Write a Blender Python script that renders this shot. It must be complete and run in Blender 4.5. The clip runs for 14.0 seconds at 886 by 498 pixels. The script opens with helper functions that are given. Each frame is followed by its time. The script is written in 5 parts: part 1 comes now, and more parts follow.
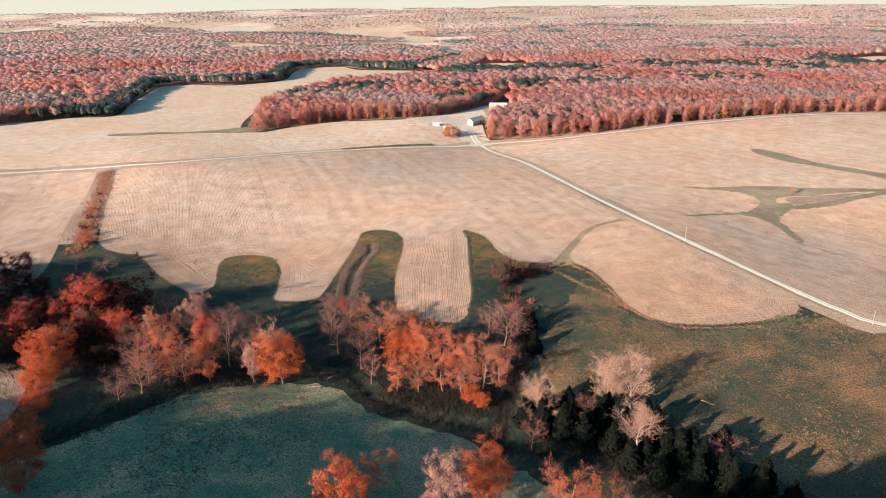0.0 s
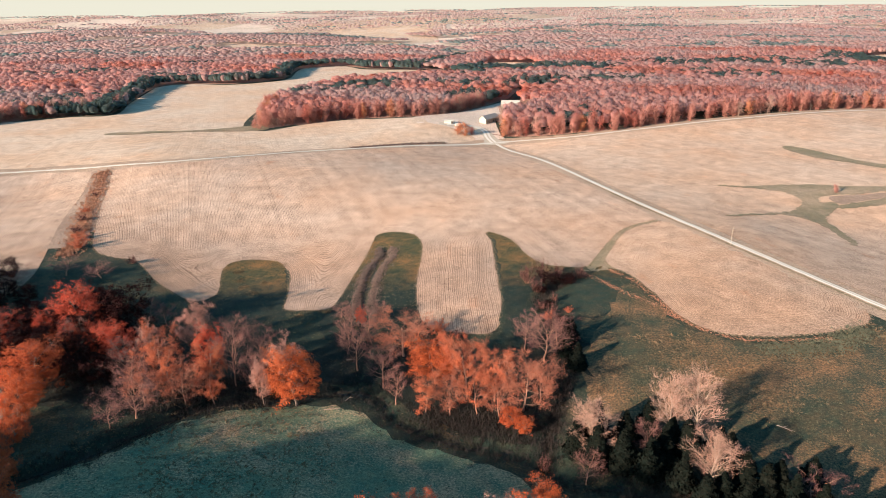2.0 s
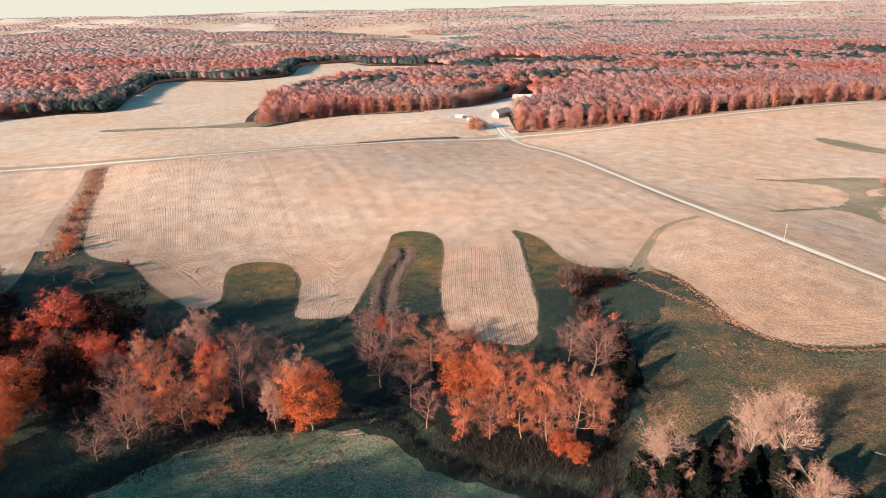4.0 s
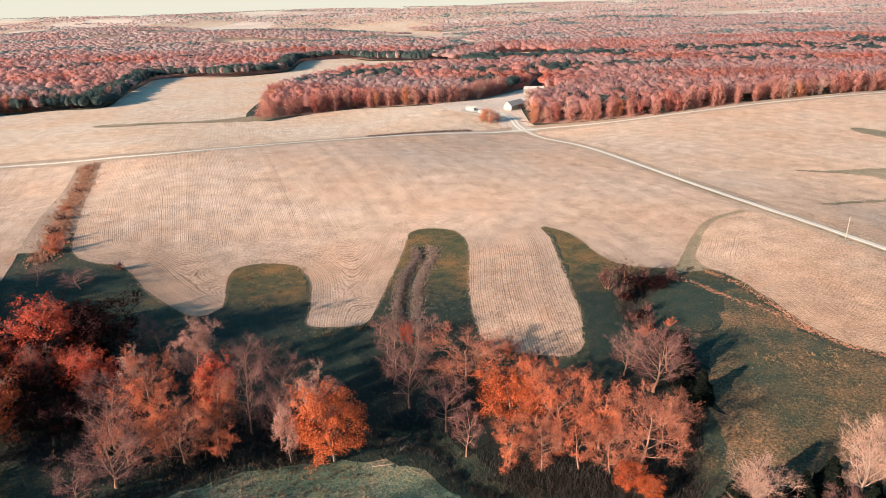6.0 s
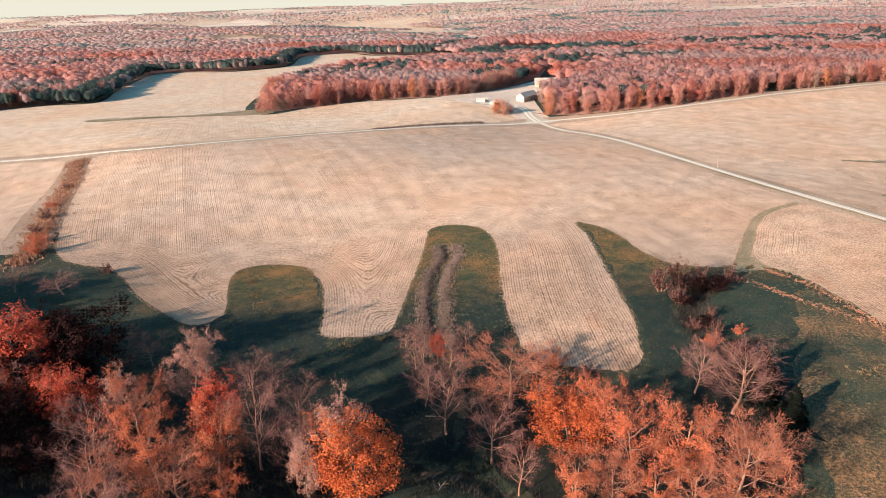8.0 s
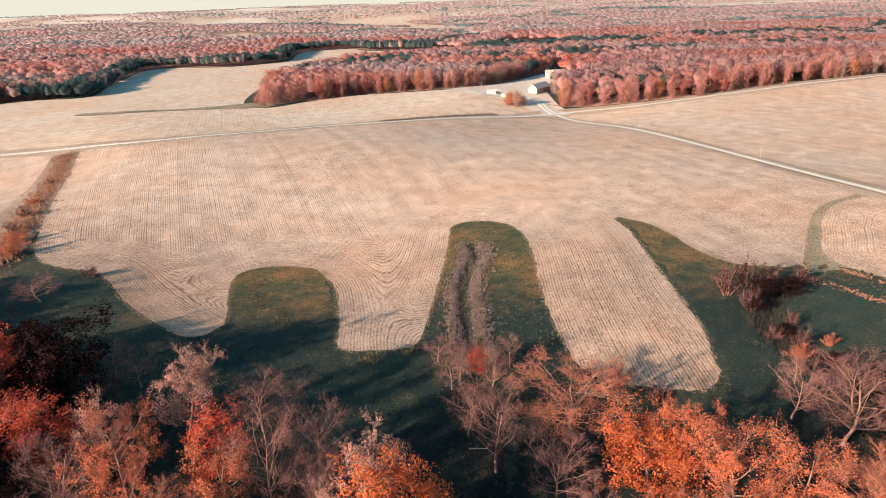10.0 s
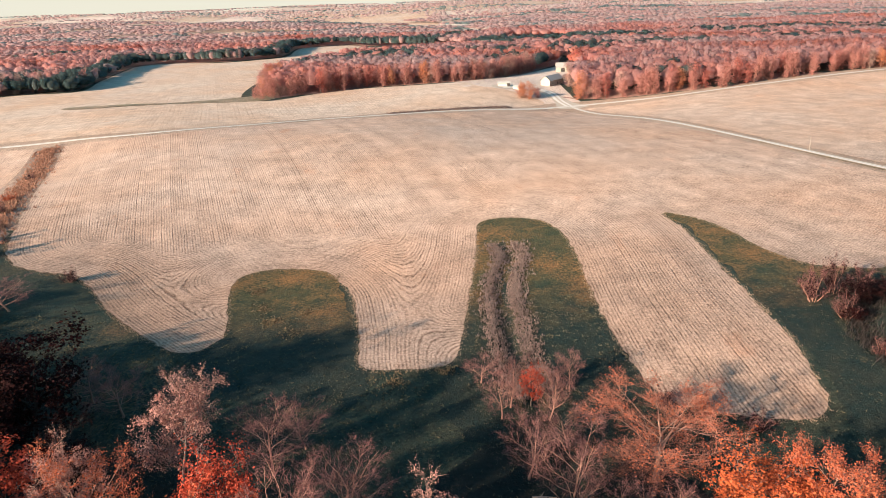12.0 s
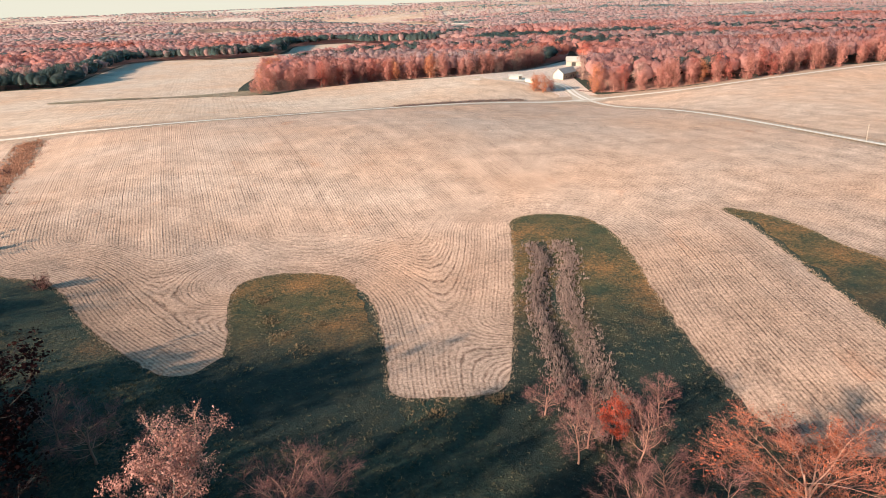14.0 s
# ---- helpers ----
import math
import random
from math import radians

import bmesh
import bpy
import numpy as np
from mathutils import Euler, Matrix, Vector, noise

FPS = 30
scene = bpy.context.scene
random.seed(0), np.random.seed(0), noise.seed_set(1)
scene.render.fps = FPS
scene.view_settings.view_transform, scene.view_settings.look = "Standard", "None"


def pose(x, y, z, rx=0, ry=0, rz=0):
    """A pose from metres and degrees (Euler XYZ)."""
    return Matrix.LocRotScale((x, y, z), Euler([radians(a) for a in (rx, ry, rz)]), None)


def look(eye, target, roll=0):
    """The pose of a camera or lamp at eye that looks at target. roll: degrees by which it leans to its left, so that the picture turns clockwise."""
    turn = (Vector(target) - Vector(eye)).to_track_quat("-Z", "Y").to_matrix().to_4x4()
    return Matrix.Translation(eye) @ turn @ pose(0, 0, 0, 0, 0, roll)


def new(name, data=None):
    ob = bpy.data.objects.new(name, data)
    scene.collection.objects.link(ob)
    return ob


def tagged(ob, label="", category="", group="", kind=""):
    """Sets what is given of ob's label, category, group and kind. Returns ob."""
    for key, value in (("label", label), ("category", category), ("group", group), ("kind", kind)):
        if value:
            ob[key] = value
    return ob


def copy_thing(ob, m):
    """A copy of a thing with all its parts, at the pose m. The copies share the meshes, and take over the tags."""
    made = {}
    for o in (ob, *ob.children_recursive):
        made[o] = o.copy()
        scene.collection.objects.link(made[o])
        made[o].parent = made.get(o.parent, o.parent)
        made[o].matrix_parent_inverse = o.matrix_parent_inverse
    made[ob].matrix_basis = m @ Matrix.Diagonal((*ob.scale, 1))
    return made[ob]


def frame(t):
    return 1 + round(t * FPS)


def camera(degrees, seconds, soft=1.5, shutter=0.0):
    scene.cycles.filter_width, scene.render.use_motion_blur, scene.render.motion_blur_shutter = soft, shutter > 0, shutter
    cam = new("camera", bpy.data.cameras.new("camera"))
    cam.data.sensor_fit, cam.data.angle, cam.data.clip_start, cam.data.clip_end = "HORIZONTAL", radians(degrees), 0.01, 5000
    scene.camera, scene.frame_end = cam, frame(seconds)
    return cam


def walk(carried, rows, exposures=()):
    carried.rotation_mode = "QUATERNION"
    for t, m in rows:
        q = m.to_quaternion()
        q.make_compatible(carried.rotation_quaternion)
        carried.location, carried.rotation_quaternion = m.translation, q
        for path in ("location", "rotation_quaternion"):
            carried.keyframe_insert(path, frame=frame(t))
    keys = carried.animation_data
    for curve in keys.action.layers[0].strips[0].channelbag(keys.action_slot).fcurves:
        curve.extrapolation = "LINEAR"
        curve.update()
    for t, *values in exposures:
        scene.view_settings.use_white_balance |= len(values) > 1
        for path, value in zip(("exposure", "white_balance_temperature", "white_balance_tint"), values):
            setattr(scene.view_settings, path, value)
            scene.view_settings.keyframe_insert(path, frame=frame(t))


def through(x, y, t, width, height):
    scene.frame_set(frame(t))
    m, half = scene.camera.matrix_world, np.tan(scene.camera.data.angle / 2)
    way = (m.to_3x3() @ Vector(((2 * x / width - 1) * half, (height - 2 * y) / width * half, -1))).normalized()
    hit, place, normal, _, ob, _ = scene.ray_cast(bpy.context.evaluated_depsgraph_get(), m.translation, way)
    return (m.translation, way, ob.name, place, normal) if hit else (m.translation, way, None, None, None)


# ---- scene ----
cam = camera(68.0, 14.0, soft=0.9)
PATH = [
    (0, (19.50, -2.81, 121.96), (18.748, 90.653, 86.404), -0.67),
    (1, (13.86, 10.55, 117.08), (13.045, 104.113, 81.796), -0.72),
    (2, (8.29, 23.81, 112.21), (7.423, 117.436, 77.082), -0.84),
    (3, (2.79, 36.99, 107.36), (1.893, 130.633, 72.289), -1.01),
    (4, (-2.63, 50.08, 102.53), (-3.537, 143.715, 67.444), -1.21),
    (5, (-7.97, 63.07, 97.71), (-8.859, 156.690, 62.573), -1.41),
    (6, (-13.24, 75.98, 92.91), (-14.068, 169.568, 57.695), -1.59),
    (7, (-18.43, 88.79, 88.12), (-19.160, 182.354, 52.830), -1.75),
    (8, (-23.54, 101.51, 83.35), (-24.134, 195.055, 47.995), -1.88),
    (9, (-28.58, 114.15, 78.59), (-28.988, 207.675, 43.202), -1.98),
    (10, (-33.54, 126.69, 73.85), (-33.723, 220.220, 38.464), -2.05),
    (11, (-38.43, 139.14, 69.13), (-38.341, 232.691, 33.787), -2.08),
    (12, (-43.23, 151.51, 64.42), (-42.846, 245.091, 29.179), -2.10),
    (13, (-47.97, 163.78, 59.73), (-47.244, 257.420, 24.643), -2.11),
    (14, (-52.62, 175.96, 55.06), (-51.540, 269.678, 20.178), -2.13),
]
walk(cam, [(t, look(e, a, r)) for t, e, a, r in PATH], exposures=[(0, 1.88, 6000, 6), (14, 1.88, 6000, 6)])

# ---- light ----
SUN_TO = Vector((-0.81, -0.59, 0.0)).normalized()
SUN_ELEVATION = 18.0
world = bpy.data.worlds.new("sky")
world.use_nodes = True
scene.world = world
_wn = world.node_tree.nodes
_sky = _wn.new("ShaderNodeTexSky")
_sky.sky_type = "NISHITA"
_sky.sun_disc = False
_sky.sun_elevation = radians(SUN_ELEVATION)
_sky.sun_rotation = math.atan2(SUN_TO.x, SUN_TO.y)
_sky.air_density, _sky.dust_density, _sky.ozone_density = 1.3, 1.2, 5.0
_wn["Background"].inputs["Strength"].default_value = 0.066
_tone = _wn.new("ShaderNodeMix")
_tone.data_type, _tone.blend_type = "RGBA", "MULTIPLY"
_tone.inputs[0].default_value, _tone.inputs[7].default_value = 1.0, (0.72, 1.0, 0.88, 1)
world.node_tree.links.new(_sky.outputs[0], _tone.inputs[6])
world.node_tree.links.new(_tone.outputs[2], _wn["Background"].inputs["Color"])
sun_data = bpy.data.lights.new("sun", "SUN")
sun_data.energy, sun_data.angle, sun_data.color = 4.3, radians(1.2), (1.0, 0.77, 0.59)
sun = new("sun", sun_data)
_s = SUN_TO * math.cos(radians(SUN_ELEVATION)) + Vector((0, 0, math.sin(radians(SUN_ELEVATION))))
sun.matrix_world = look(_s * 300, (0, 0, 0))

M_GLOW = bpy.data.materials.new("bright evening haze")
M_GLOW.use_nodes = True
_g = M_GLOW.node_tree.nodes
_g.remove(_g["Principled BSDF"])
_e = _g.new("ShaderNodeEmission")
_e.inputs["Color"].default_value, _e.inputs["Strength"].default_value = (1.0, 0.90, 0.70, 1), 0.25
M_GLOW.node_tree.links.new(_e.outputs[0], _g["Material Output"].inputs["Surface"])


# ---- materials ----
def material(name, rough=0.9):
    m = bpy.data.materials.new(name)
    m.use_nodes = True
    b = m.node_tree.nodes["Principled BSDF"]
    b.inputs["Roughness"].default_value = rough
    b.inputs["Specular IOR Level"].default_value = 0.25
    return m, m.node_tree.nodes, m.node_tree.links, b


def node(nodes, kind, **values):
    n = nodes.new(kind)
    for key, value in values.items():
        n.inputs[key].default_value = value
    return n


def coords(nodes, links, scale, stretch=(1, 1, 1)):
    geo = nodes.new("ShaderNodeNewGeometry")
    mp = nodes.new("ShaderNodeMapping")
    mp.inputs["Scale"].default_value = [scale * s for s in stretch]
    links.new(geo.outputs["Position"], mp.inputs["Vector"])
    return mp.outputs[0]


def noise_of(nodes, links, scale, detail=4.0, rough=0.6, stretch=(1, 1, 1)):
    n = nodes.new("ShaderNodeTexNoise")
    n.inputs["Scale"].default_value = 1.0
    n.inputs["Detail"].default_value = detail
    n.inputs["Roughness"].default_value = rough
    links.new(coords(nodes, links, scale, stretch), n.inputs["Vector"])
    return n.outputs["Fac"]


def ramp(nodes, links, fac, stops):
    r = nodes.new("ShaderNodeValToRGB")
    el = r.color_ramp.elements
    while len(el) < len(stops):
        el.new(0.5)
    for e, (p, c) in zip(el, stops):
        e.position, e.color = p, (*c, 1) if len(c) == 3 else c
    links.new(fac, r.inputs["Fac"])
    return r.outputs["Color"]


def grey(v):
    return (v, v, v)


def mixed(nodes, links, fac, a, b, blend="MIX"):
    m = nodes.new("ShaderNodeMix")
    m.data_type, m.blend_type = "RGBA", blend
    for sock, value in ((m.inputs[0], fac), (m.inputs[6], a), (m.inputs[7], b)):
        if isinstance(value, (int, float)):
            sock.default_value = value
        elif isinstance(value, tuple):
            sock.default_value = (*value, 1)
        else:
            links.new(value, sock)
    return m.outputs[2]


def maths(nodes, links, op, a, b=0.0):
    m = nodes.new("ShaderNodeMath")
    m.operation = op
    for sock, value in zip(m.inputs, (a, b)):
        if isinstance(value, (int, float)):
            sock.default_value = value
        else:
            links.new(value, sock)
    return m.outputs[0]


def bumped(nodes, links, bsdf, height, distance, strength=1.0):
    b = nodes.new("ShaderNodeBump")
    b.inputs["Strength"].default_value, b.inputs["Distance"].default_value = strength, distance
    links.new(height, b.inputs["Height"])
    links.new(b.outputs[0], bsdf.inputs["Normal"])


def grass_material(name, green, olive, straw, straw_from=0.52, patch=0.03, low=None):
    m, n, l, b = material(name)
    big, mid, fine = noise_of(n, l, patch), noise_of(n, l, 0.22), noise_of(n, l, 1.5, 5.0, 0.8)
    base = mixed(n, l, ramp(n, l, mid, [(0.35, grey(0)), (0.65, grey(1))]), green, olive)
    patchy = maths(n, l, "ADD", maths(n, l, "MULTIPLY", big, 0.55), maths(n, l, "MULTIPLY", fine, 0.45))
    base = mixed(n, l, ramp(n, l, patchy, [(straw_from, grey(0)), (straw_from + 0.14, grey(1))]), base, straw)
    # low: darker grass colours towards the creek, painting the tree shadow there
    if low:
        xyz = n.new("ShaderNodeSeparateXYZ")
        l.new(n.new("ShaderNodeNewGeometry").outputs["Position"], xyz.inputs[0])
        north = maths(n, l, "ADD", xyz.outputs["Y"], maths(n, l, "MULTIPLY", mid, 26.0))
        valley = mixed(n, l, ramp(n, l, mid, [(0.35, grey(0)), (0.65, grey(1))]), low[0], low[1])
        shade_fade = ramp(n, l, maths(n, l, "DIVIDE", north, 400.0), [(low[2] / 400.0, grey(0)), (low[3] / 400.0, grey(1))])
        base = mixed(n, l, shade_fade, valley, base)
    base = mixed(n, l, 0.85, base, ramp(n, l, fine, [(0.32, grey(0.22)), (0.68, grey(1.15))]), "MULTIPLY")
    l.new(base, b.inputs["Base Color"])
    bumped(n, l, b, fine, 0.5)
    return m


def field_material(name, light, dark, heading, row=0.82, contrast=0.44):
    """Corn stubble: straight rows along heading, and rows that follow the edge within the headland."""
    m, n, l, b = material(name, 0.95)
    pos = n.new("ShaderNodeNewGeometry").outputs["Position"]
    side = n.new("ShaderNodeVectorMath")
    side.operation = "DOT_PRODUCT"
    side.inputs[1].default_value = (heading[1], -heading[0], 0)
    l.new(pos, side.inputs[0])
    edge = n.new("ShaderNodeAttribute")
    edge.attribute_name = "edge"
    wob = noise_of(n, l, 0.05, 3.0)
    lap = n.new("ShaderNodeAttribute")
    lap.attribute_name = "lap"
    near = ramp(n, l, maths(n, l, "ADD", lap.outputs["Fac"], maths(n, l, "MULTIPLY", maths(n, l, "SUBTRACT", wob, 0.5), 0.5)), [(0.35, grey(0)), (0.65, grey(1))])
    sway = maths(n, l, "MULTIPLY", maths(n, l, "SUBTRACT", noise_of(n, l, 0.12, 4.0, 0.65), 0.5), 0.7)

    def furrows(coordinate):
        """Rows of uneven width and tone, and the wider passes of the combine."""
        c = maths(n, l, "ADD", coordinate, sway)
        comb = maths(n, l, "ADD", maths(n, l, "MULTIPLY", maths(n, l, "SINE", maths(n, l, "MULTIPLY", c, math.tau / row)), 0.5), 0.5)
        uneven = n.new("ShaderNodeTexNoise")
        uneven.noise_dimensions = "1D"
        uneven.inputs["Scale"].default_value = 0.9 / row
        uneven.inputs["Detail"].default_value, uneven.inputs["Roughness"].default_value = 3.0, 0.75
        l.new(c, uneven.inputs["W"])
        streak = ramp(n, l, uneven.outputs["Fac"], [(0.36, grey(0)), (0.66, grey(1))])
        swath = n.new("ShaderNodeTexNoise")
        swath.noise_dimensions = "1D"
        swath.inputs["Scale"].default_value, swath.inputs["Detail"].default_value = 0.13 / row, 1.0
        l.new(c, swath.inputs["W"])
        return maths(n, l, "ADD", maths(n, l, "MULTIPLY", maths(n, l, "POWER", comb, 1.2), maths(n, l, "ADD", maths(n, l, "MULTIPLY", streak, 1.2), 0.45)),
                     maths(n, l, "MULTIPLY", maths(n, l, "SUBTRACT", swath.outputs["Fac"], 0.5), 1.0))

    straight, curved = furrows(side.outputs["Value"]), furrows(edge.outputs["Fac"])
    stripes = maths(n, l, "ADD", maths(n, l, "MULTIPLY", curved, near), maths(n, l, "MULTIPLY", straight, maths(n, l, "SUBTRACT", 1.0, near)))
    broken = ramp(n, l, noise_of(n, l, 0.045, 5.0, 0.75), [(0.32, grey(0.45)), (0.62, grey(1.1))])
    grain = ramp(n, l, noise_of(n, l, 0.8, 4.0, 0.85), [(0.36, grey(0.05)), (0.62, grey(1.5))])
    stripes = maths(n, l, "MULTIPLY", maths(n, l, "MULTIPLY", stripes, broken), grain)
    big, mid, fine = noise_of(n, l, 0.012, 3.0), noise_of(n, l, 0.12, 4.0), noise_of(n, l, 1.7, 5.0, 0.92)
    xyz = n.new("ShaderNodeSeparateXYZ")
    l.new(pos, xyz.inputs[0])
    # darkens the low lobes: more soil between rows, and tree shade painted in
    bare = ramp(n, l, maths(n, l, "DIVIDE", maths(n, l, "ADD", xyz.outputs["Y"], maths(n, l, "MULTIPLY", wob, 60.0)), 500.0), [(0.63, grey(0.40)), (0.84, grey(0))])
    col = mixed(n, l, maths(n, l, "ADD", maths(n, l, "MULTIPLY", stripes, contrast), bare), light, dark)
    speck = maths(n, l, "ADD", maths(n, l, "MULTIPLY", fine, 0.8), maths(n, l, "MULTIPLY", mid, 0.2))
    col = mixed(n, l, 1.0, col, ramp(n, l, speck, [(0.38, grey(0.40)), (0.50, grey(0.95)), (0.60, grey(1.45))]), "MULTIPLY")
    value = maths(n, l, "SUBTRACT", fine, maths(n, l, "MULTIPLY", stripes, 0.6))
    warm = mixed(n, l, ramp(n, l, big, [(0.38, grey(0)), (0.66, grey(1))]), (1.0, 1.0, 1.0), (1.0, 0.88, 0.78))
    col = mixed(n, l, 1.0, col, warm, "MULTIPLY")
    rusty = ramp(n, l, noise_of(n, l, 0.07, 3.0, 0.6, (1, 0.6, 1)), [(0.64, grey(0)), (0.74, grey(0.55))])
    col = mixed(n, l, rusty, col, mixed(n, l, 1.0, col, (1.0, 0.76, 0.62), "MULTIPLY"))
    l.new(col, b.inputs["Base Color"])
    bumped(n, l, b, value, 0.08, 0.6)
    return m


def leaf_material(name, a, b_, through=0.3, spread=0.35, gloss=0.25):
    """Leaves or twigs: two colours, varied leaf by leaf and tree by tree."""
    m, n, l, b = material(name, 0.75)
    b.inputs["Specular IOR Level"].default_value = gloss
    rnd = n.new("ShaderNodeNewGeometry").outputs["Random Per Island"]
    obj = n.new("ShaderNodeObjectInfo").outputs["Random"]
    f = maths(n, l, "ADD", maths(n, l, "MULTIPLY", rnd, 1 - spread), maths(n, l, "MULTIPLY", obj, spread))
    col = mixed(n, l, f, a, b_)
    tone = ramp(n, l, noise_of(n, l, 0.45, 3.0), [(0.3, grey(0.55)), (0.7, grey(1.15))])
    col = mixed(n, l, 1.0, col, tone, "MULTIPLY")
    l.new(col, b.inputs["Base Color"])
    if through:
        t = n.new("ShaderNodeBsdfTranslucent")
        l.new(col, t.inputs["Color"])
        mix = n.new("ShaderNodeMixShader")
        mix.inputs[0].default_value = through
        l.new(b.outputs[0], mix.inputs[1])
        l.new(t.outputs[0], mix.inputs[2])
        l.new(mix.outputs[0], n["Material Output"].inputs["Surface"])
    return m


def woods_material(name, stops, through=0.2, gaps=0.35):
    """Far crowns: the colour comes from each tree's own tint."""
    m, n, l, b = material(name, 0.85)
    at = n.new("ShaderNodeAttribute")
    at.attribute_name = "tint"
    rnd = n.new("ShaderNodeNewGeometry").outputs["Random Per Island"]
    col = ramp(n, l, at.outputs["Fac"], stops)
    col = mixed(n, l, 1.0, col, ramp(n, l, rnd, [(0.0, grey(0.88)), (1.0, grey(1.06))]), "MULTIPLY")
    mott = noise_of(n, l, 0.9, 4.0, 0.75)
    col = mixed(n, l, 1.0, col, ramp(n, l, mott, [(0.34, grey(0.80)), (0.64, grey(1.10))]), "MULTIPLY")
    l.new(col, b.inputs["Base Color"])
    bumped(n, l, b, mott, 0.3)
    t = n.new("ShaderNodeBsdfTranslucent")
    l.new(col, t.inputs["Color"])
    mix = n.new("ShaderNodeMixShader")
    mix.inputs[0].default_value = through
    l.new(b.outputs[0], mix.inputs[1])
    l.new(t.outputs[0], mix.inputs[2])
    # leafless crowns let part of the light through
    porous = n.new("ShaderNodeMixShader")
    porous.inputs[0].default_value = gaps
    l.new(mix.outputs[0], porous.inputs[1])
    l.new(n.new("ShaderNodeBsdfTransparent").outputs[0], porous.inputs[2])
    l.new(porous.outputs[0], n["Material Output"].inputs["Surface"])
    return m


def plain_material(name, a, b_, scale=2.0, rough=0.85, bump=0.02, stretch=(1, 1, 1)):
    m, n, l, b = material(name, rough)
    f, g = noise_of(n, l, scale, 5.0, 0.65, stretch), noise_of(n, l, scale * 0.13, 3.0)
    col = mixed(n, l, ramp(n, l, f, [(0.3, grey(0)), (0.7, grey(1))]), a, b_)
    col = mixed(n, l, 0.5, col, ramp(n, l, g, [(0.3, grey(0.7)), (0.7, grey(1))]), "MULTIPLY")
    l.new(col, b.inputs["Base Color"])
    bumped(n, l, b, f, bump)
    return m


def road_material(name):
    """Pale limestone gravel with two worn wheel tracks."""
    m, n, l, b = material(name, 0.95)
    at = n.new("ShaderNodeAttribute")
    at.attribute_name = "cross"
    c = maths(n, l, "ABSOLUTE", maths(n, l, "ADD", at.outputs["Fac"], maths(n, l, "MULTIPLY", maths(n, l, "SUBTRACT", noise_of(n, l, 0.2), 0.5), 0.3)))
    track = ramp(n, l, c, [(0.1, (0.42, 0.35, 0.28)), (0.3, (0.60, 0.52, 0.44)), (0.7, (0.62, 0.57, 0.51)), (0.9, (0.47, 0.37, 0.28)), (1.0, (0.42, 0.31, 0.22))])
    col = mixed(n, l, 0.6, track, ramp(n, l, noise_of(n, l, 1.5, 5.0, 0.7), [(0.3, grey(0.7)), (0.7, grey(1.05))]), "MULTIPLY")
    l.new(col, b.inputs["Base Color"])
    bumped(n, l, b, noise_of(n, l, 5.0), 0.05)
    return m


M_PASTURE = grass_material("pasture grass", (0.020, 0.039, 0.027), (0.048, 0.050, 0.029), (0.19, 0.10, 0.046), 0.53, 0.05)
M_SLOPE = grass_material("dry sloping pasture", (0.040, 0.056, 0.034), (0.105, 0.076, 0.040), (0.34, 0.165, 0.075), 0.475, 0.035)
# its low colours paint tree shade on the ends nearest the creek
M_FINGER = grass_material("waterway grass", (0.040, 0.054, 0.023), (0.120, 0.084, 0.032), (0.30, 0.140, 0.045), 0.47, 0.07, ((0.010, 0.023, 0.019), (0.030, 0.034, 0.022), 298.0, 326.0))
M_DRAIN = grass_material("drain grass", (0.20, 0.168, 0.098), (0.28, 0.205, 0.125), (0.42, 0.295, 0.195), 0.46)
M_KNOLL = grass_material("dry knoll grass", (0.118, 0.195, 0.125), (0.235, 0.245, 0.138), (0.56, 0.335, 0.195), 0.49, 0.06)
# leaf mould with the shade under the trees painted into its colour
M_SHADE_MOULD = grass_material("leaf mould with painted tree shade", (0.007, 0.013, 0.010), (0.016, 0.017, 0.012), (0.07, 0.04, 0.024), 0.55, 0.08)
M_PATCH = grass_material("dull brown grass", (0.30, 0.195, 0.14), (0.38, 0.25, 0.18), (0.48, 0.33, 0.24), 0.47, 0.02)
M_VERGE = grass_material("verge grass", (0.37, 0.25, 0.17), (0.44, 0.30, 0.21), (0.50, 0.345, 0.245), 0.42)
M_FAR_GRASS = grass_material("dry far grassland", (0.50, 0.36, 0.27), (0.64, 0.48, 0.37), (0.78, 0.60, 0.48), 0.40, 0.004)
M_FIELD = field_material("corn stubble", (0.475, 0.332, 0.247), (0.165, 0.101, 0.071), (-0.345, 0.94), contrast=0.52)
M_FIELD_EAST = field_material("corn stubble east", (0.505, 0.353, 0.258), (0.20, 0.122, 0.083), (0.62, -0.78), contrast=0.5)
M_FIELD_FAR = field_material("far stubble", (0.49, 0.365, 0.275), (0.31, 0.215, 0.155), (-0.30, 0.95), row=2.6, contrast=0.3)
M_LITTER = plain_material("leaf litter", (0.20, 0.11, 0.085), (0.38, 0.21, 0.155), 0.4, 0.95, 0.1)
M_ROAD = road_material("gravel road")
# soil colour lowered to take in the shade along the creek
M_SOIL = plain_material("creek bank soil", (0.018, 0.015, 0.012), (0.055, 0.044, 0.034), 0.8, 0.9, 0.15)
M_BARK = plain_material("bark", (0.10, 0.075, 0.06), (0.22, 0.17, 0.14), 3.0, 0.9, 0.04, (1, 1, 0.25))
M_BARK_PALE = plain_material("pale bark", (0.26, 0.175, 0.13), (0.44, 0.31, 0.24), 2.0, 0.8, 0.02, (1, 1, 0.4))
M_BARK_WARM = plain_material("warm bark", (0.20, 0.105, 0.075), (0.36, 0.19, 0.13), 2.0, 0.85, 0.02, (1, 1, 0.3))
M_ORANGE = leaf_material("orange oak leaves", (0.58, 0.14, 0.038), (0.40, 0.065, 0.024))
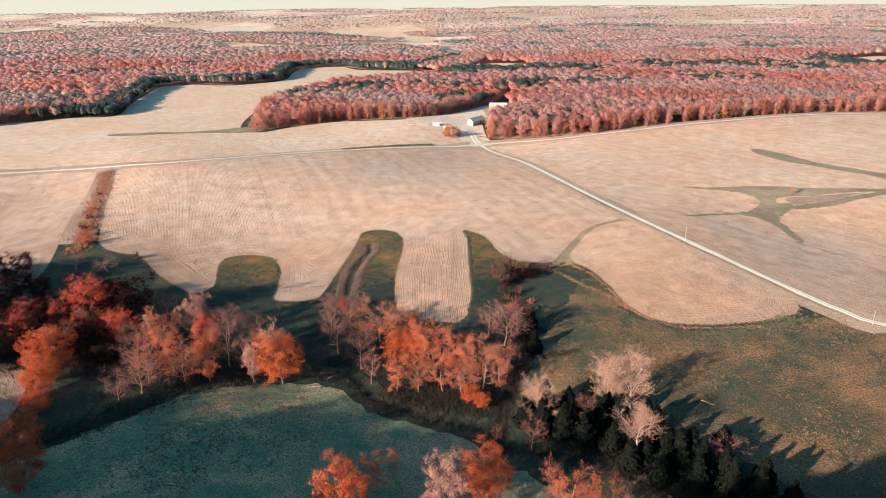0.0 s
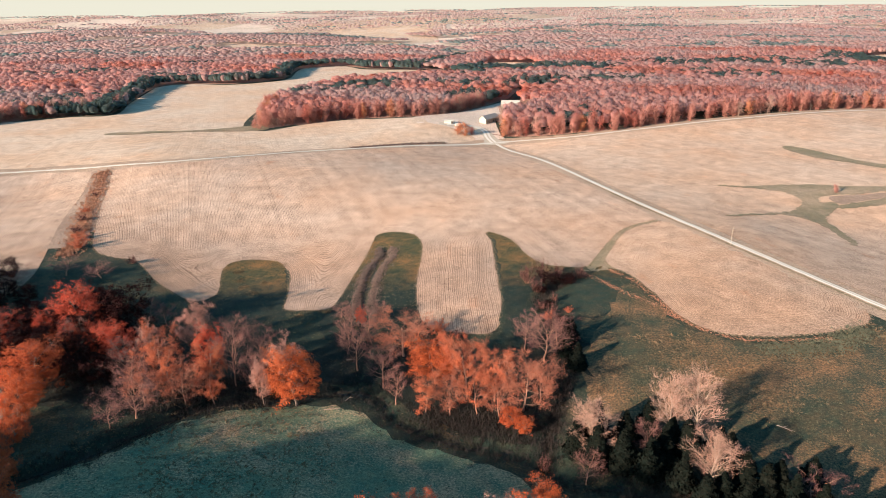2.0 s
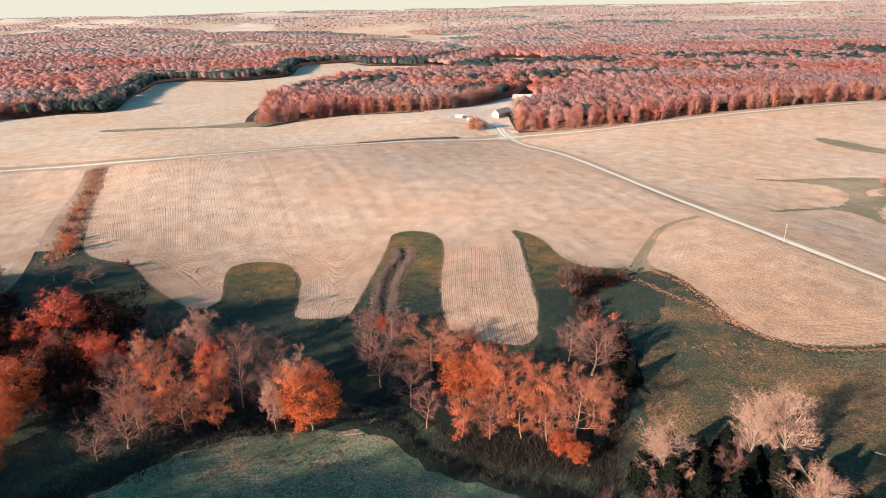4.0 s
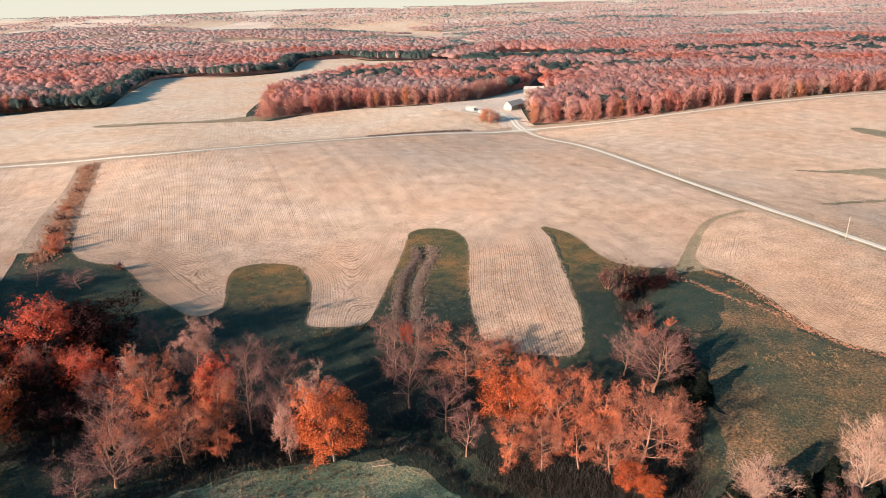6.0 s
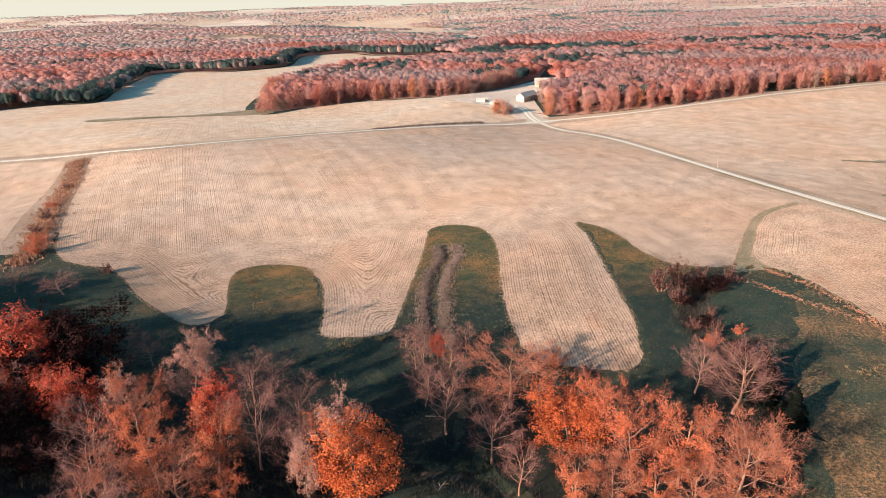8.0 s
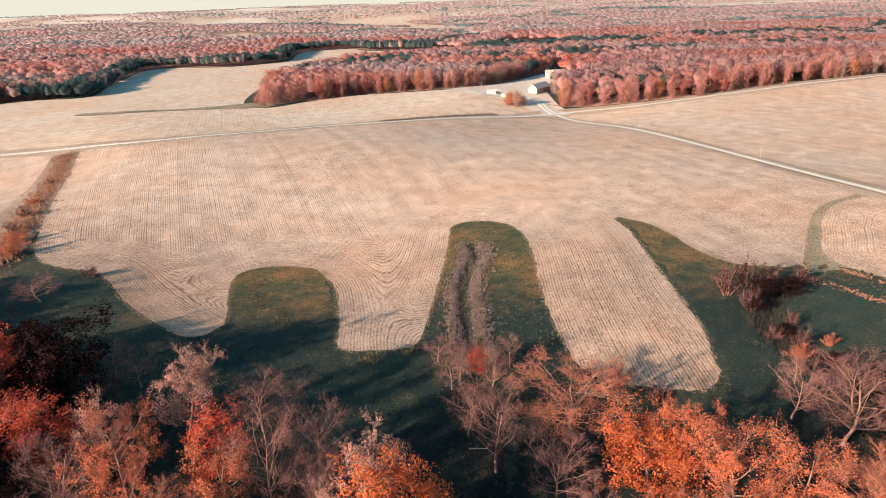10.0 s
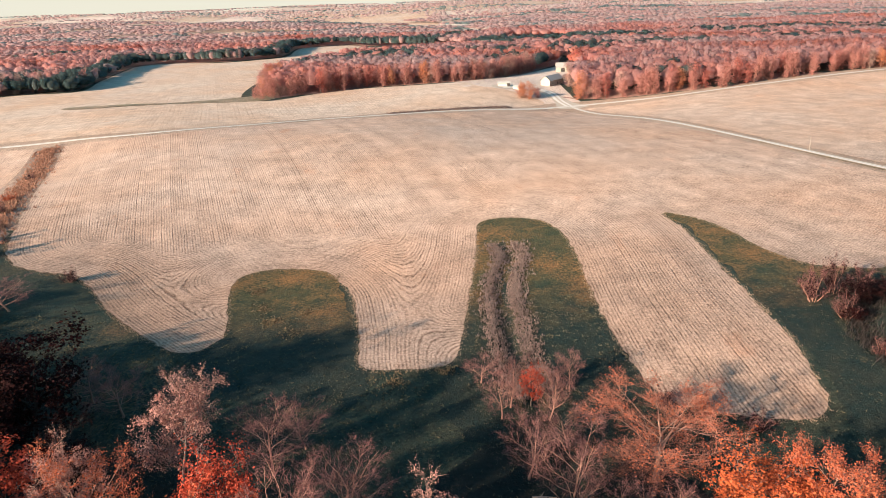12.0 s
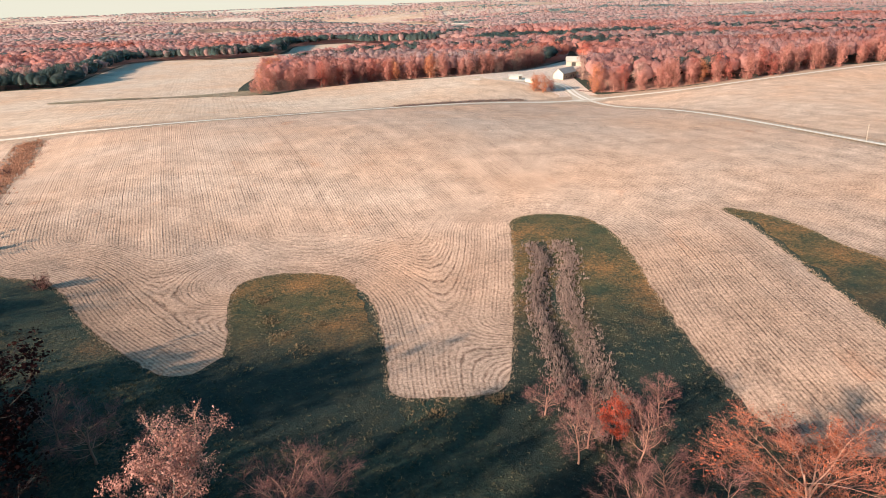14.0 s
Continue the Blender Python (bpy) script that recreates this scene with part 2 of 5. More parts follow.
M_RUST = leaf_material("rust leaves", (0.60, 0.165, 0.065), (0.44, 0.09, 0.04))
M_RED = leaf_material("red leaves", (0.56, 0.085, 0.035), (0.32, 0.05, 0.03))
M_BLUSH = leaf_material("pale dry leaves", (0.54, 0.28, 0.22), (0.34, 0.155, 0.12))
M_TWIG = leaf_material("bare twigs", (0.235, 0.100, 0.084), (0.13, 0.058, 0.051), 0.0)
M_TWIG_WARM = leaf_material("warm bare twigs", (0.41, 0.15, 0.086), (0.27, 0.09, 0.058), 0.0)
M_TWIG_PALE = leaf_material("pale bare twigs", (0.50, 0.285, 0.205), (0.36, 0.19, 0.14), 0.0)
# needles coloured near black to hold the shade they stand in
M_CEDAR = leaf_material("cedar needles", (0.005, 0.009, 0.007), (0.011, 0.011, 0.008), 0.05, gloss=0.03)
M_STRAW = leaf_material("dry straw", (0.42, 0.305, 0.215), (0.29, 0.20, 0.135), 0.2)
M_TUSSOCK = leaf_material("tussock grass", (0.03, 0.046, 0.027), (0.19, 0.14, 0.078), 0.2)
M_DRYTUFT = leaf_material("dry pasture clumps", (0.27, 0.15, 0.08), (0.13, 0.105, 0.058), 0.2)
M_CORNER = leaf_material("rank weeds", (0.14, 0.13, 0.085), (0.075, 0.085, 0.055), 0.1)
M_GULLY = leaf_material("gully weeds", (0.27, 0.18, 0.15), (0.13, 0.092, 0.08), 0.1)
M_WEED = leaf_material("brown weeds", (0.47, 0.21, 0.125), (0.27, 0.145, 0.095), 0.1)
# brush coloured near black, with the creek's shade painted in
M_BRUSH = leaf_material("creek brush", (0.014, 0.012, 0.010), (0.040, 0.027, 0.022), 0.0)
# tints up to 0.10: evergreens, and shaded hollows painted dark teal
M_WOODS = woods_material("autumn crowns", [(0.0, (0.06, 0.10, 0.092)), (0.10, (0.10, 0.12, 0.11)), (0.16, (0.53, 0.35, 0.32)), (0.42, (0.58, 0.305, 0.27)),
                                           (0.65, (0.60, 0.25, 0.205)), (0.85, (0.59, 0.21, 0.145)), (1.0, (0.48, 0.11, 0.075))], 0.5)
# haze painted in: paler, greyer crown colours for the distance
M_WOODS_HAZE = woods_material("distant crowns paled for haze", [(0.0, (0.18, 0.23, 0.22)), (0.10, (0.22, 0.25, 0.24)), (0.16, (0.54, 0.40, 0.37)), (0.5, (0.55, 0.345, 0.315)), (1.0, (0.54, 0.28, 0.235))], 0.5)
M_EDGE_RUST = leaf_material("dull rust edge leaves", (0.54, 0.235, 0.185), (0.40, 0.16, 0.13))
M_EDGE_ORANGE = leaf_material("dull orange edge leaves", (0.58, 0.235, 0.12), (0.46, 0.16, 0.08))
M_EDGE_PALE = leaf_material("pale edge leaves", (0.46, 0.285, 0.23), (0.36, 0.20, 0.16))
M_EDGE_RED = leaf_material("dull red edge leaves", (0.48, 0.14, 0.10), (0.34, 0.10, 0.08))
# shade of the wood's east face, painted as dark blue-green leaves
M_EDGE_SHADE = leaf_material("shade-coloured edge leaves", (0.045, 0.075, 0.068), (0.075, 0.095, 0.085), 0.1)
# deep shade painted into the leaf colour
M_SHADE_LEAF = leaf_material("shade-darkened maroon leaves", (0.030, 0.008, 0.007), (0.010, 0.006, 0.006), 0.05, gloss=0.03)
M_WHITE = plain_material("white siding", (0.40, 0.365, 0.31), (0.47, 0.435, 0.38), 1.0, 0.6, 0.005)
M_CREAM = plain_material("cream siding", (0.36, 0.30, 0.235), (0.43, 0.365, 0.29), 1.0, 0.7, 0.005)
M_ROOF = plain_material("weathered roof", (0.34, 0.295, 0.255), (0.42, 0.37, 0.325), 1.5, 0.6, 0.01)
M_DARK = plain_material("dark openings", (0.04, 0.035, 0.03), (0.06, 0.05, 0.045), 1.0, 0.5, 0.0)
M_POLE = plain_material("weathered pole wood", (0.30, 0.24, 0.19), (0.40, 0.33, 0.26), 2.0, 0.85, 0.01, (1, 1, 0.2))
M_WATER, _n, _l, _b = material("creek water", 0.08)
_b.inputs["Base Color"].default_value = (0.02, 0.025, 0.02, 1)
_b.inputs["Specular IOR Level"].default_value = 0.5
bumped(_n, _l, _b, noise_of(_n, _l, 1.2), 0.02)

# ---- the lie of the land ----
KNOLLS = [(0, 200, 75, -4.4), (-100, 320, 45, -7.2), (320, 700, 130, 6.7), (60, 380, 75, 2.6), (40, 580, 45, -4.4), (120, 120, 75, -7.1),
          (-60, 460, 45, 3.2), (220, 380, 45, -2.4), (-60, 120, 45, 6.5), (0, 660, 45, 5.5), (40, 260, 45, 3.0), (-40, 360, 45, -4.2),
          (-220, 520, 45, 3.6), (-260, 440, 45, -6.2), (20, 180, 45, -5.9), (80, 300, 45, -5.0), (140, 320, 45, 4.4), (-160, 220, 45, -3.7),
          (-280, 640, 45, 2.0), (220, 320, 45, -2.8), (280, 540, 45, -1.6), (60, 620, 45, -5.3), (-20, 220, 45, -5.5), (-140, 440, 75, 4.6),
          (-310, 110, 34, 10.0), (-250, 85, 34, 24.0), (-190, 60, 34, 25.0), (-130, 42, 34, 24.0), (-70, 26, 32, 16.0), (-10, 14, 30, 6.0),
          (10, 74, 25, 10.0), (60, 76, 25, 13.0), (110, 80, 25, 13.0), (155, 86, 25, 13.0)]
CREEK = [(-150, 140), (-113, 156), (-101, 164), (-89, 176), (-78, 193), (-68, 204), (-52, 211), (-36, 216), (-19, 217), (-9, 204), (0, 198), (12, 192),
         (26, 187), (35, 180), (42, 173), (56, 169), (66, 164), (77, 154), (95, 140), (120, 118), (160, 90)]
GULLY = [(-24, 338), (-23, 328), (-26, 317), (-28, 303), (-28, 289), (-28, 276), (-25, 262), (-22, 248), (-20, 232), (-19, 217)]
RAVINE = [(64, 296), (52, 284), (46, 272), (48, 258), (50, 244), (50, 230), (46, 212), (40, 196), (35, 180)]


def smooth_line(points, step=3.0, closed=False):
    """A Catmull-Rom line through the points, in pieces of about step metres."""
    p = np.array(points, float)
    n = len(p)
    out = []
    for i in range(n if closed else n - 1):
        a, b, c, d = (p[(i + k) % n] if closed else p[min(max(i + k, 0), n - 1)] for k in (-1, 0, 1, 2))
        m = max(1, int(np.hypot(*(c - b)) / step))
        for u in np.arange(m) / m:
            out.append(0.5 * (2 * b + (c - a) * u + (2 * a - 5 * b + 4 * c - d) * u * u + (3 * b - a - 3 * c + d) * u ** 3))
    if not closed:
        out.append(p[-1])
    return np.array(out)


def distance_to(points, line, closed=False):
    """Distance of points (n, 2) from a line of points."""
    q = np.asarray(line, float)
    a, b = (q, np.roll(q, -1, 0)) if closed else (q[:-1], q[1:])
    best = np.full(len(points), 1e9)
    for s, e in zip(a, b):
        d = e - s
        u = np.clip(((points - s) @ d) / max(d @ d, 1e-9), 0, 1)
        best = np.minimum(best, np.hypot(*(points - s - u[:, None] * d).T))
    return best


def distance_to_all(points, lines):
    d = np.array([distance_to(points, q) for q in lines])
    low = d.min(0)
    return low - 5.0 * np.log(np.exp(-(d - low) / 5.0).sum(0))


def inside(points, poly):
    q = np.asarray(poly, float)
    hit = np.zeros(len(points), bool)
    x, y = points[:, 0], points[:, 1]
    for (x0, y0), (x1, y1) in zip(q, np.roll(q, -1, 0)):
        cross = ((y0 > y) != (y1 > y)) & (x < (x1 - x0) * (y - y0) / ((y1 - y0) or 1e-9) + x0)
        hit ^= cross
    return hit


_creek, _gully, _ravine = smooth_line(CREEK, 5), smooth_line(GULLY, 5), smooth_line(RAVINE, 5)


def land(x, y):
    """Height of the ground."""
    x, y = np.broadcast_arrays(np.asarray(x, float), np.asarray(y, float))
    z = np.full(x.shape, -1.0)
    for kx, ky, r, h in KNOLLS:
        z += h * np.exp(-((x - kx) ** 2 + (y - ky) ** 2) / (2 * r * r))
    s = np.clip((y - 1500) / 3300, 0, 1)
    z += 60 * s * s * (3 - 2 * s)
    far = np.clip((y - 1350) / 900, 0, 1) * np.clip((5000 - y) / 1500, 0.25, 1)
    z += far * (7 * np.sin(x / 260 + 1.3 * np.sin(y / 420)) + 6 * np.sin(y / 230 + x / 610) + 4 * np.sin(x / 131 - y / 170))
    shape = z.shape
    p = np.stack([x.ravel(), y.ravel()], -1)
    near = np.nonzero((np.abs(p[:, 0]) < 200) & (p[:, 1] > 60) & (p[:, 1] < 360))[0]
    z = z.ravel()
    if len(near):
        q = p[near]
        z[near] -= 1.9 * np.exp(-(distance_to(q, _creek) / 2.6) ** 2)
        z[near] -= 1.1 * np.exp(-(distance_to(q, _gully) / 2.2) ** 2)
        z[near] -= 1.3 * np.exp(-(distance_to(q, _ravine) / 3.0) ** 2)
        z[near] += 0.12 * np.sin(q[:, 0] / 3.1 + np.sin(q[:, 1] / 4.7)) * np.sin(q[:, 1] / 3.7)
    return z.reshape(shape)


def height(x, y):
    return float(land(np.array([x]), np.array([y]))[0])


def mesh_of(name, verts, faces, materials, which=None, values=None, normals=None):
    me = bpy.data.meshes.new(name)
    me.from_pydata(np.asarray(verts, float).tolist(), [], faces if isinstance(faces, list) else faces.tolist())
    for m in materials:
        me.materials.append(m)
    if which is not None:
        me.polygons.foreach_set("material_index", np.asarray(which, np.int32))
    for key, column in (values or {}).items():
        at = me.attributes.new(key, "FLOAT", "POINT")
        at.data.foreach_set("value", np.asarray(column, np.float32))
    me.update()
    if normals is not None:
        me.normals_split_custom_set_from_vertices(normals.tolist())
    return me


def part(name, mesh, parent, label=""):
    """One mesh object under a thing or a part."""
    ob = new(name, mesh)
    ob.parent = parent
    if label:
        tagged(ob, label)
    return ob


def solid(name, bm, m):
    me = bpy.data.meshes.new(name)
    bmesh.ops.recalc_face_normals(bm, faces=bm.faces)
    bm.to_mesh(me)
    bm.free()
    me.materials.append(m)
    return me


def spaced(*spans):
    """Grid lines: spans of (from, to, step), one after another."""
    out = []
    for a, b, step in spans:
        out += list(np.linspace(a, b, max(2, int(round((b - a) / step)) + 1))[:-1])
    return np.array(out + [spans[-1][1]])


def build_ground():
    xs = spaced((-5200, -2000, 200), (-2000, -800, 60), (-800, -300, 20), (-300, -170, 8), (-170, 190, 3.0), (190, 340, 9), (340, 900, 20), (900, 2000, 60), (2000, 5200, 200))
    ys = spaced((-1500, -200, 100), (-200, 80, 14), (80, 380, 3.0), (380, 760, 10), (760, 1500, 25), (1500, 5300, 60))
    gx, gy = np.meshgrid(xs, ys)
    gz = land(gx, gy)
    nx, ny = len(xs), len(ys)
    i = np.arange(nx * ny).reshape(ny, nx)
    faces = np.stack([i[:-1, :-1], i[:-1, 1:], i[1:, 1:], i[1:, :-1]], -1).reshape(-1, 4)
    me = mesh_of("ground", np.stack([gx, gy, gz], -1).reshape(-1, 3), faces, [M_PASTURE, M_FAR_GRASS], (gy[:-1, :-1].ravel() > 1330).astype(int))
    me.polygons.foreach_set("use_smooth", np.ones(len(faces), bool))
    tagged(new("ground", me), "rolling green and straw coloured pasture ground in evening shade", "ground", kind="structure")


def sheet(name, outline, m, lift=0.12, step=5.0, closed_step=3.0, edge_line=None, label="", category="field", smooth=True, ragged=0.0, headland=16.0, lobe=None):
    """A ground cover with its own edge, lying on the land."""
    from mathutils.geometry import delaunay_2d_cdt
    border = smooth_line(outline, closed_step, True) if smooth else np.array(outline, float)
    if ragged:
        border = border + np.random.default_rng(5).normal(0, ragged, border.shape)
    lo, hi = border.min(0), border.max(0)
    gx, gy = np.meshgrid(np.arange(lo[0], hi[0], step), np.arange(lo[1], hi[1], step))
    p = np.stack([gx.ravel(), gy.ravel()], -1) + np.random.default_rng(3).uniform(-0.2, 0.2, (gx.size, 2)) * step
    p = p[inside(p, border)]
    p = p[distance_to(p, border, True) > step * 0.35] if len(p) else p
    n = len(border)
    flat = [Vector(v) for v in np.concatenate([border, p])]
    verts, _, faces, *_ = delaunay_2d_cdt(flat, [(k, (k + 1) % n) for k in range(n)], [], 1, 0.01)
    v = np.array([tuple(q) for q in verts])
    keep = [f for f in faces]
    c = np.array([v[list(f)].mean(0) for f in keep])
    ok = inside(c, border)
    keep = [f for f, o in zip(keep, ok) if o]
    z = land(v[:, 0], v[:, 1]) + lift
    e = distance_to_all(v, edge_line) if isinstance(edge_line, list) else distance_to(v, edge_line if edge_line is not None else border, edge_line is None)
    lap = np.clip(0.5 + (headland - e) / 14.0, 0, 1)
    if lobe is not None:
        lap = np.maximum(lap, inside(v, lobe))
    me = mesh_of(name, np.c_[v, z], keep, [m], values={"edge": e, "lap": lap})
    me.polygons.foreach_set("use_smooth", np.ones(len(me.polygons), bool))
    if len(me.polygons) and me.polygons[0].normal.z < 0:
        me.flip_normals()
    return tagged(new(name, me), label, category, kind="structure")


def ribbon(name, points, width, m, lift, label, category, crown=0.1, step=4.0):
    """A road or verge along a line."""
    p = smooth_line(points, step)
    d = np.gradient(p, axis=0)
    d /= np.hypot(*d.T)[:, None]
    side = np.stack([-d[:, 1], d[:, 0]], -1)
    us = np.array([-1, -0.6, -0.2, 0.2, 0.6, 1.0])
    v = p[:, None] + side[:, None] * us[None, :, None] * width / 2
    z = land(v[..., 0], v[..., 1]) + lift + crown * (1 - us ** 2)[None]
    n, k = len(p), len(us)
    i = np.arange(n * k).reshape(n, k)
    faces = np.stack([i[:-1, :-1], i[:-1, 1:], i[1:, 1:], i[1:, :-1]], -1).reshape(-1, 4)
    me = mesh_of(name, np.c_[v.reshape(-1, 2), z.ravel()], faces, [m], values={"cross": np.tile(us, n)})
    me.polygons.foreach_set("use_smooth", np.ones(len(faces), bool))
    if me.polygons[0].normal.z < 0:
        me.flip_normals()
    return tagged(new(name, me), label, category, kind="structure")


build_ground()


def build_backdrop():
    """The pale band of evening sky just over the horizon, all round."""
    n, r = 96, 4700.0
    v = [(r * math.cos(k * math.tau / n), 80 + r * math.sin(k * math.tau / n), z) for z in (-60.0, 210.0) for k in range(n)]
    f = [(k, (k + 1) % n, n + (k + 1) % n, n + k) for k in range(n)]
    tagged(new("backdrop", mesh_of("backdrop", v, f, [M_GLOW])), "pale cream evening sky over the horizon", "sky", kind="structure")


build_backdrop()

# ---- fields ----
FIELD_EDGE = [(-237, 493), (-225, 462), (-210, 424), (-191, 379), (-182, 357), (-174, 339), (-166, 329), (-156, 325), (-148, 324), (-140, 318), (-130, 306),
              (-121, 297), (-113, 290), (-105, 284), (-99, 284), (-96, 291), (-97, 299), (-101, 313), (-102, 322), (-101, 328), (-95, 332), (-86, 333),
              (-77, 330), (-71, 321), (-67, 311), (-65, 300), (-63, 288), (-62, 277), (-60, 273), (-51, 272), (-45, 272), (-41, 275), (-39, 284)]
FIELD_EDGE_EAST = [(-37, 300), (-34, 324), (-32, 342), (-31, 355), (-28, 360), (-22, 361), (-14, 358), (-8, 351), (-5, 338), (-5, 318), (-6, 300), (-6, 285),
                   (-5, 272), (-3, 262), (1, 256), (8, 253), (17, 250), (24, 250), (27, 254), (28, 260), (30, 273), (30, 284), (30, 313), (30, 337), (28, 350),
                   (32, 350), (41, 338), (45, 324), (50, 313), (56, 308), (71, 306), (80, 319), (89.5, 335), (98, 346.5), (109, 354.5), (119.5, 359)]
ROAD_SIDE = [(118, 372), (104, 416), (95, 444), (76, 505), (60, 560), (48, 592), (38, 596), (24, 592), (-26, 570), (-74, 552), (-119, 536), (-160, 513), (-199, 497), (-225, 496)]
_edge = smooth_line(FIELD_EDGE + FIELD_EDGE_EAST, 1.6)
_edge += np.random.default_rng(8).normal(0, 0.22, _edge.shape)
# the rows run along the sides of the lobes, and not round their feet
ROW_LINES = [smooth_line(q, 3) for q in (FIELD_EDGE[:13] + [(-95, 274), (-76, 258)], FIELD_EDGE[19:28] + [(-60, 258), (-57, 230)], FIELD_EDGE_EAST[:12] + [(-5, 262), (-3, 232)])]
sheet("corn_field", np.concatenate([_edge, smooth_line(ROAD_SIDE, 3)]), M_FIELD, edge_line=ROW_LINES, step=3.0, smooth=False, headland=24.0, lobe=[(-10, 230), (-10, 352), (6, 366), (30, 362), (36, 346), (36, 230)],
      label="harvested corn field with pale stubble rows round grassy waterways")
EAST_EDGE = [(121, 356.5), (108, 350.5), (98.8, 343), (92.3, 333), (87.3, 323), (82, 312), (83.6, 304), (90, 294), (95, 274), (98, 258), (105, 246), (118, 239), (146, 239), (166, 246), (171, 258)]
_edge2 = smooth_line(EAST_EDGE, 2)
_edge2 += np.random.default_rng(9).normal(0, 0.25, _edge2.shape)
sheet("corn_field", np.concatenate([_edge2, smooth_line([(165, 268), (153, 293), (137, 326), (125, 354)], 3)]), M_FIELD_EAST, edge_line=_edge2, step=3.0, smooth=False,
      label="harvested corn field corner between waterway and gravel road")
WEST_EDGE = [(-252, 494), (-233, 440), (-206, 366), (-188, 319), (-181, 292), (-186, 272), (-215, 262), (-300, 280), (-420, 330)]
_edge3 = smooth_line(WEST_EDGE, 4)
sheet("corn_field", np.concatenate([_edge3, smooth_line([(-440, 480), (-330, 486), (-290, 496)], 6)]), M_FIELD, edge_line=_edge3, step=7, smooth=False,
      label="harvested corn field west of the hedgerow")
_l = smooth_line([(-190, 212), (-150, 214), (-143, 212), (-134, 204), (-127, 190), (-123, 177), (-122, 166), (-150, 150), (-200, 160)], 3, True)
sheet("corn_field", _l, M_FIELD, edge_line=_l, smooth=False, label="rounded corner of a harvested corn field by the creek trees")
ROAD_E = [(56, 603), (68, 578), (87, 515), (110, 440), (132, 375), (150, 327), (166, 294), (180, 267), (192, 246), (220, 230)]
MAIN_E = [(700, 735), (500, 706), (420, 690), (369, 674), (308, 652), (246, 634), (186, 614), (130, 602), (85, 604)]
_e4 = smooth_line(ROAD_E, 6)
sheet("corn_field", np.concatenate([_e4, smooth_line([(330, 190), (520, 240), (700, 420)], 10), smooth_line(MAIN_E, 8)]), M_FIELD_EAST, lift=0.30, edge_line=_e4, step=9, smooth=False,
      label="wide harvested corn field east of the diagonal gravel road")
NORTH = [(-470, 500), (-329, 508), (-290, 514), (-242, 514), (-199, 514), (-160, 530), (-119, 552), (-74, 568), (-26, 586), (18, 604), (34, 622), (10, 650), (-10, 664), (-20, 700),
         (-60, 708), (-100, 708), (-139, 682), (-170, 652), (-200, 700), (-205, 870), (-150, 1046), (-40, 1115), (-30, 1240), (-140, 1270), (-192, 1340), (-262, 1300),
         (-250, 1125), (-280, 1075), (-323, 1050), (-393, 1066), (-425, 1040), (-416, 980), (-390, 860), (-366, 767), (-409, 754), (-448, 730), (-600, 660)]
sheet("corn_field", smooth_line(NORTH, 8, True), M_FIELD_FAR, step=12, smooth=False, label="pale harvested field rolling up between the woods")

# grassy drains in the fields
sheet("grass_waterway", [(181, 435), (202, 434), (226, 437), (249, 435), (263, 431), (299, 426), (321, 422), (317, 417), (296, 419), (278, 417), (257, 414), (239, 413), (231, 402), (238, 401), (237, 393),
                         (227, 383), (217, 369), (216, 356), (213, 334), (208, 329), (209, 342), (210, 362), (203, 375), (192, 377), (160, 366), (160, 368), (194, 381), (207, 387), (216, 396),
                         (221, 407), (220, 416), (214, 424), (199, 430)],
      M_DRAIN, 0.5, 4, 2, label="branching olive grass drain in the stubble", category="grass", ragged=0.7)
sheet("grass_waterway", [(237, 390), (249, 391), (268, 396), (287, 405), (316, 415), (320, 420), (292, 414), (270, 405), (240, 396)], M_DRAIN, 0.46, 4, 3, label="thin olive side arm of the grass drain", category="grass", ragged=0.6)
sheet("bare_ground", [(241, 411), (256, 412.5), (276, 415), (294, 417), (293, 415.5), (271, 406.5), (241, 398)], M_PATCH, 0.44, 4, 3, label="pinkish brown bare ground beside the grass drain", category="ground", ragged=0.6)
sheet("grass_waterway", [(274, 543), (284, 543), (295, 526), (307, 498), (328, 472), (342, 453), (333, 440), (321, 461), (310, 473), (295, 492), (278, 514)], M_DRAIN, 0.5, 5, 4, label="long brown and olive grass strip in the stubble", category="grass", ragged=0.7)
sheet("grass_waterway", [(-311, 643), (-241, 652), (-180, 684), (-170, 655), (-238, 645), (-297, 630)], M_DRAIN, 0.4, 6, 4, label="green grass strip before the far wood", category="grass", ragged=0.7)
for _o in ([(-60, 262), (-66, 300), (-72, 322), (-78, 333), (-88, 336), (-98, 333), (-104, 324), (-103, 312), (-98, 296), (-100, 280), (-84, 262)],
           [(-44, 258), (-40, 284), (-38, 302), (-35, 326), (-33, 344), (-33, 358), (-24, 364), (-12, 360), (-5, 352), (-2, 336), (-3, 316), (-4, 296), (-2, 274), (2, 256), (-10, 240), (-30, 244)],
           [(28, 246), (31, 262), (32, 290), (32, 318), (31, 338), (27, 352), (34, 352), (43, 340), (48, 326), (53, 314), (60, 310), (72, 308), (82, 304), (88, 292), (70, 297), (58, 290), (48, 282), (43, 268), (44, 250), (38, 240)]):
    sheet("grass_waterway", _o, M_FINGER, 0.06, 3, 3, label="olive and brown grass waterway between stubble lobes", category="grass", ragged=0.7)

sheet("grass_waterway", [(70, 302), (79, 318), (88.5, 335), (97, 347), (110, 356), (121, 360), (122, 356), (108, 349), (99.5, 342), (93, 332), (88, 322), (83, 311), (84, 302)], M_DRAIN, 0.06, 2, 2,
      label="narrow olive brown grass strip between two stubble fields", category="grass", ragged=0.6)
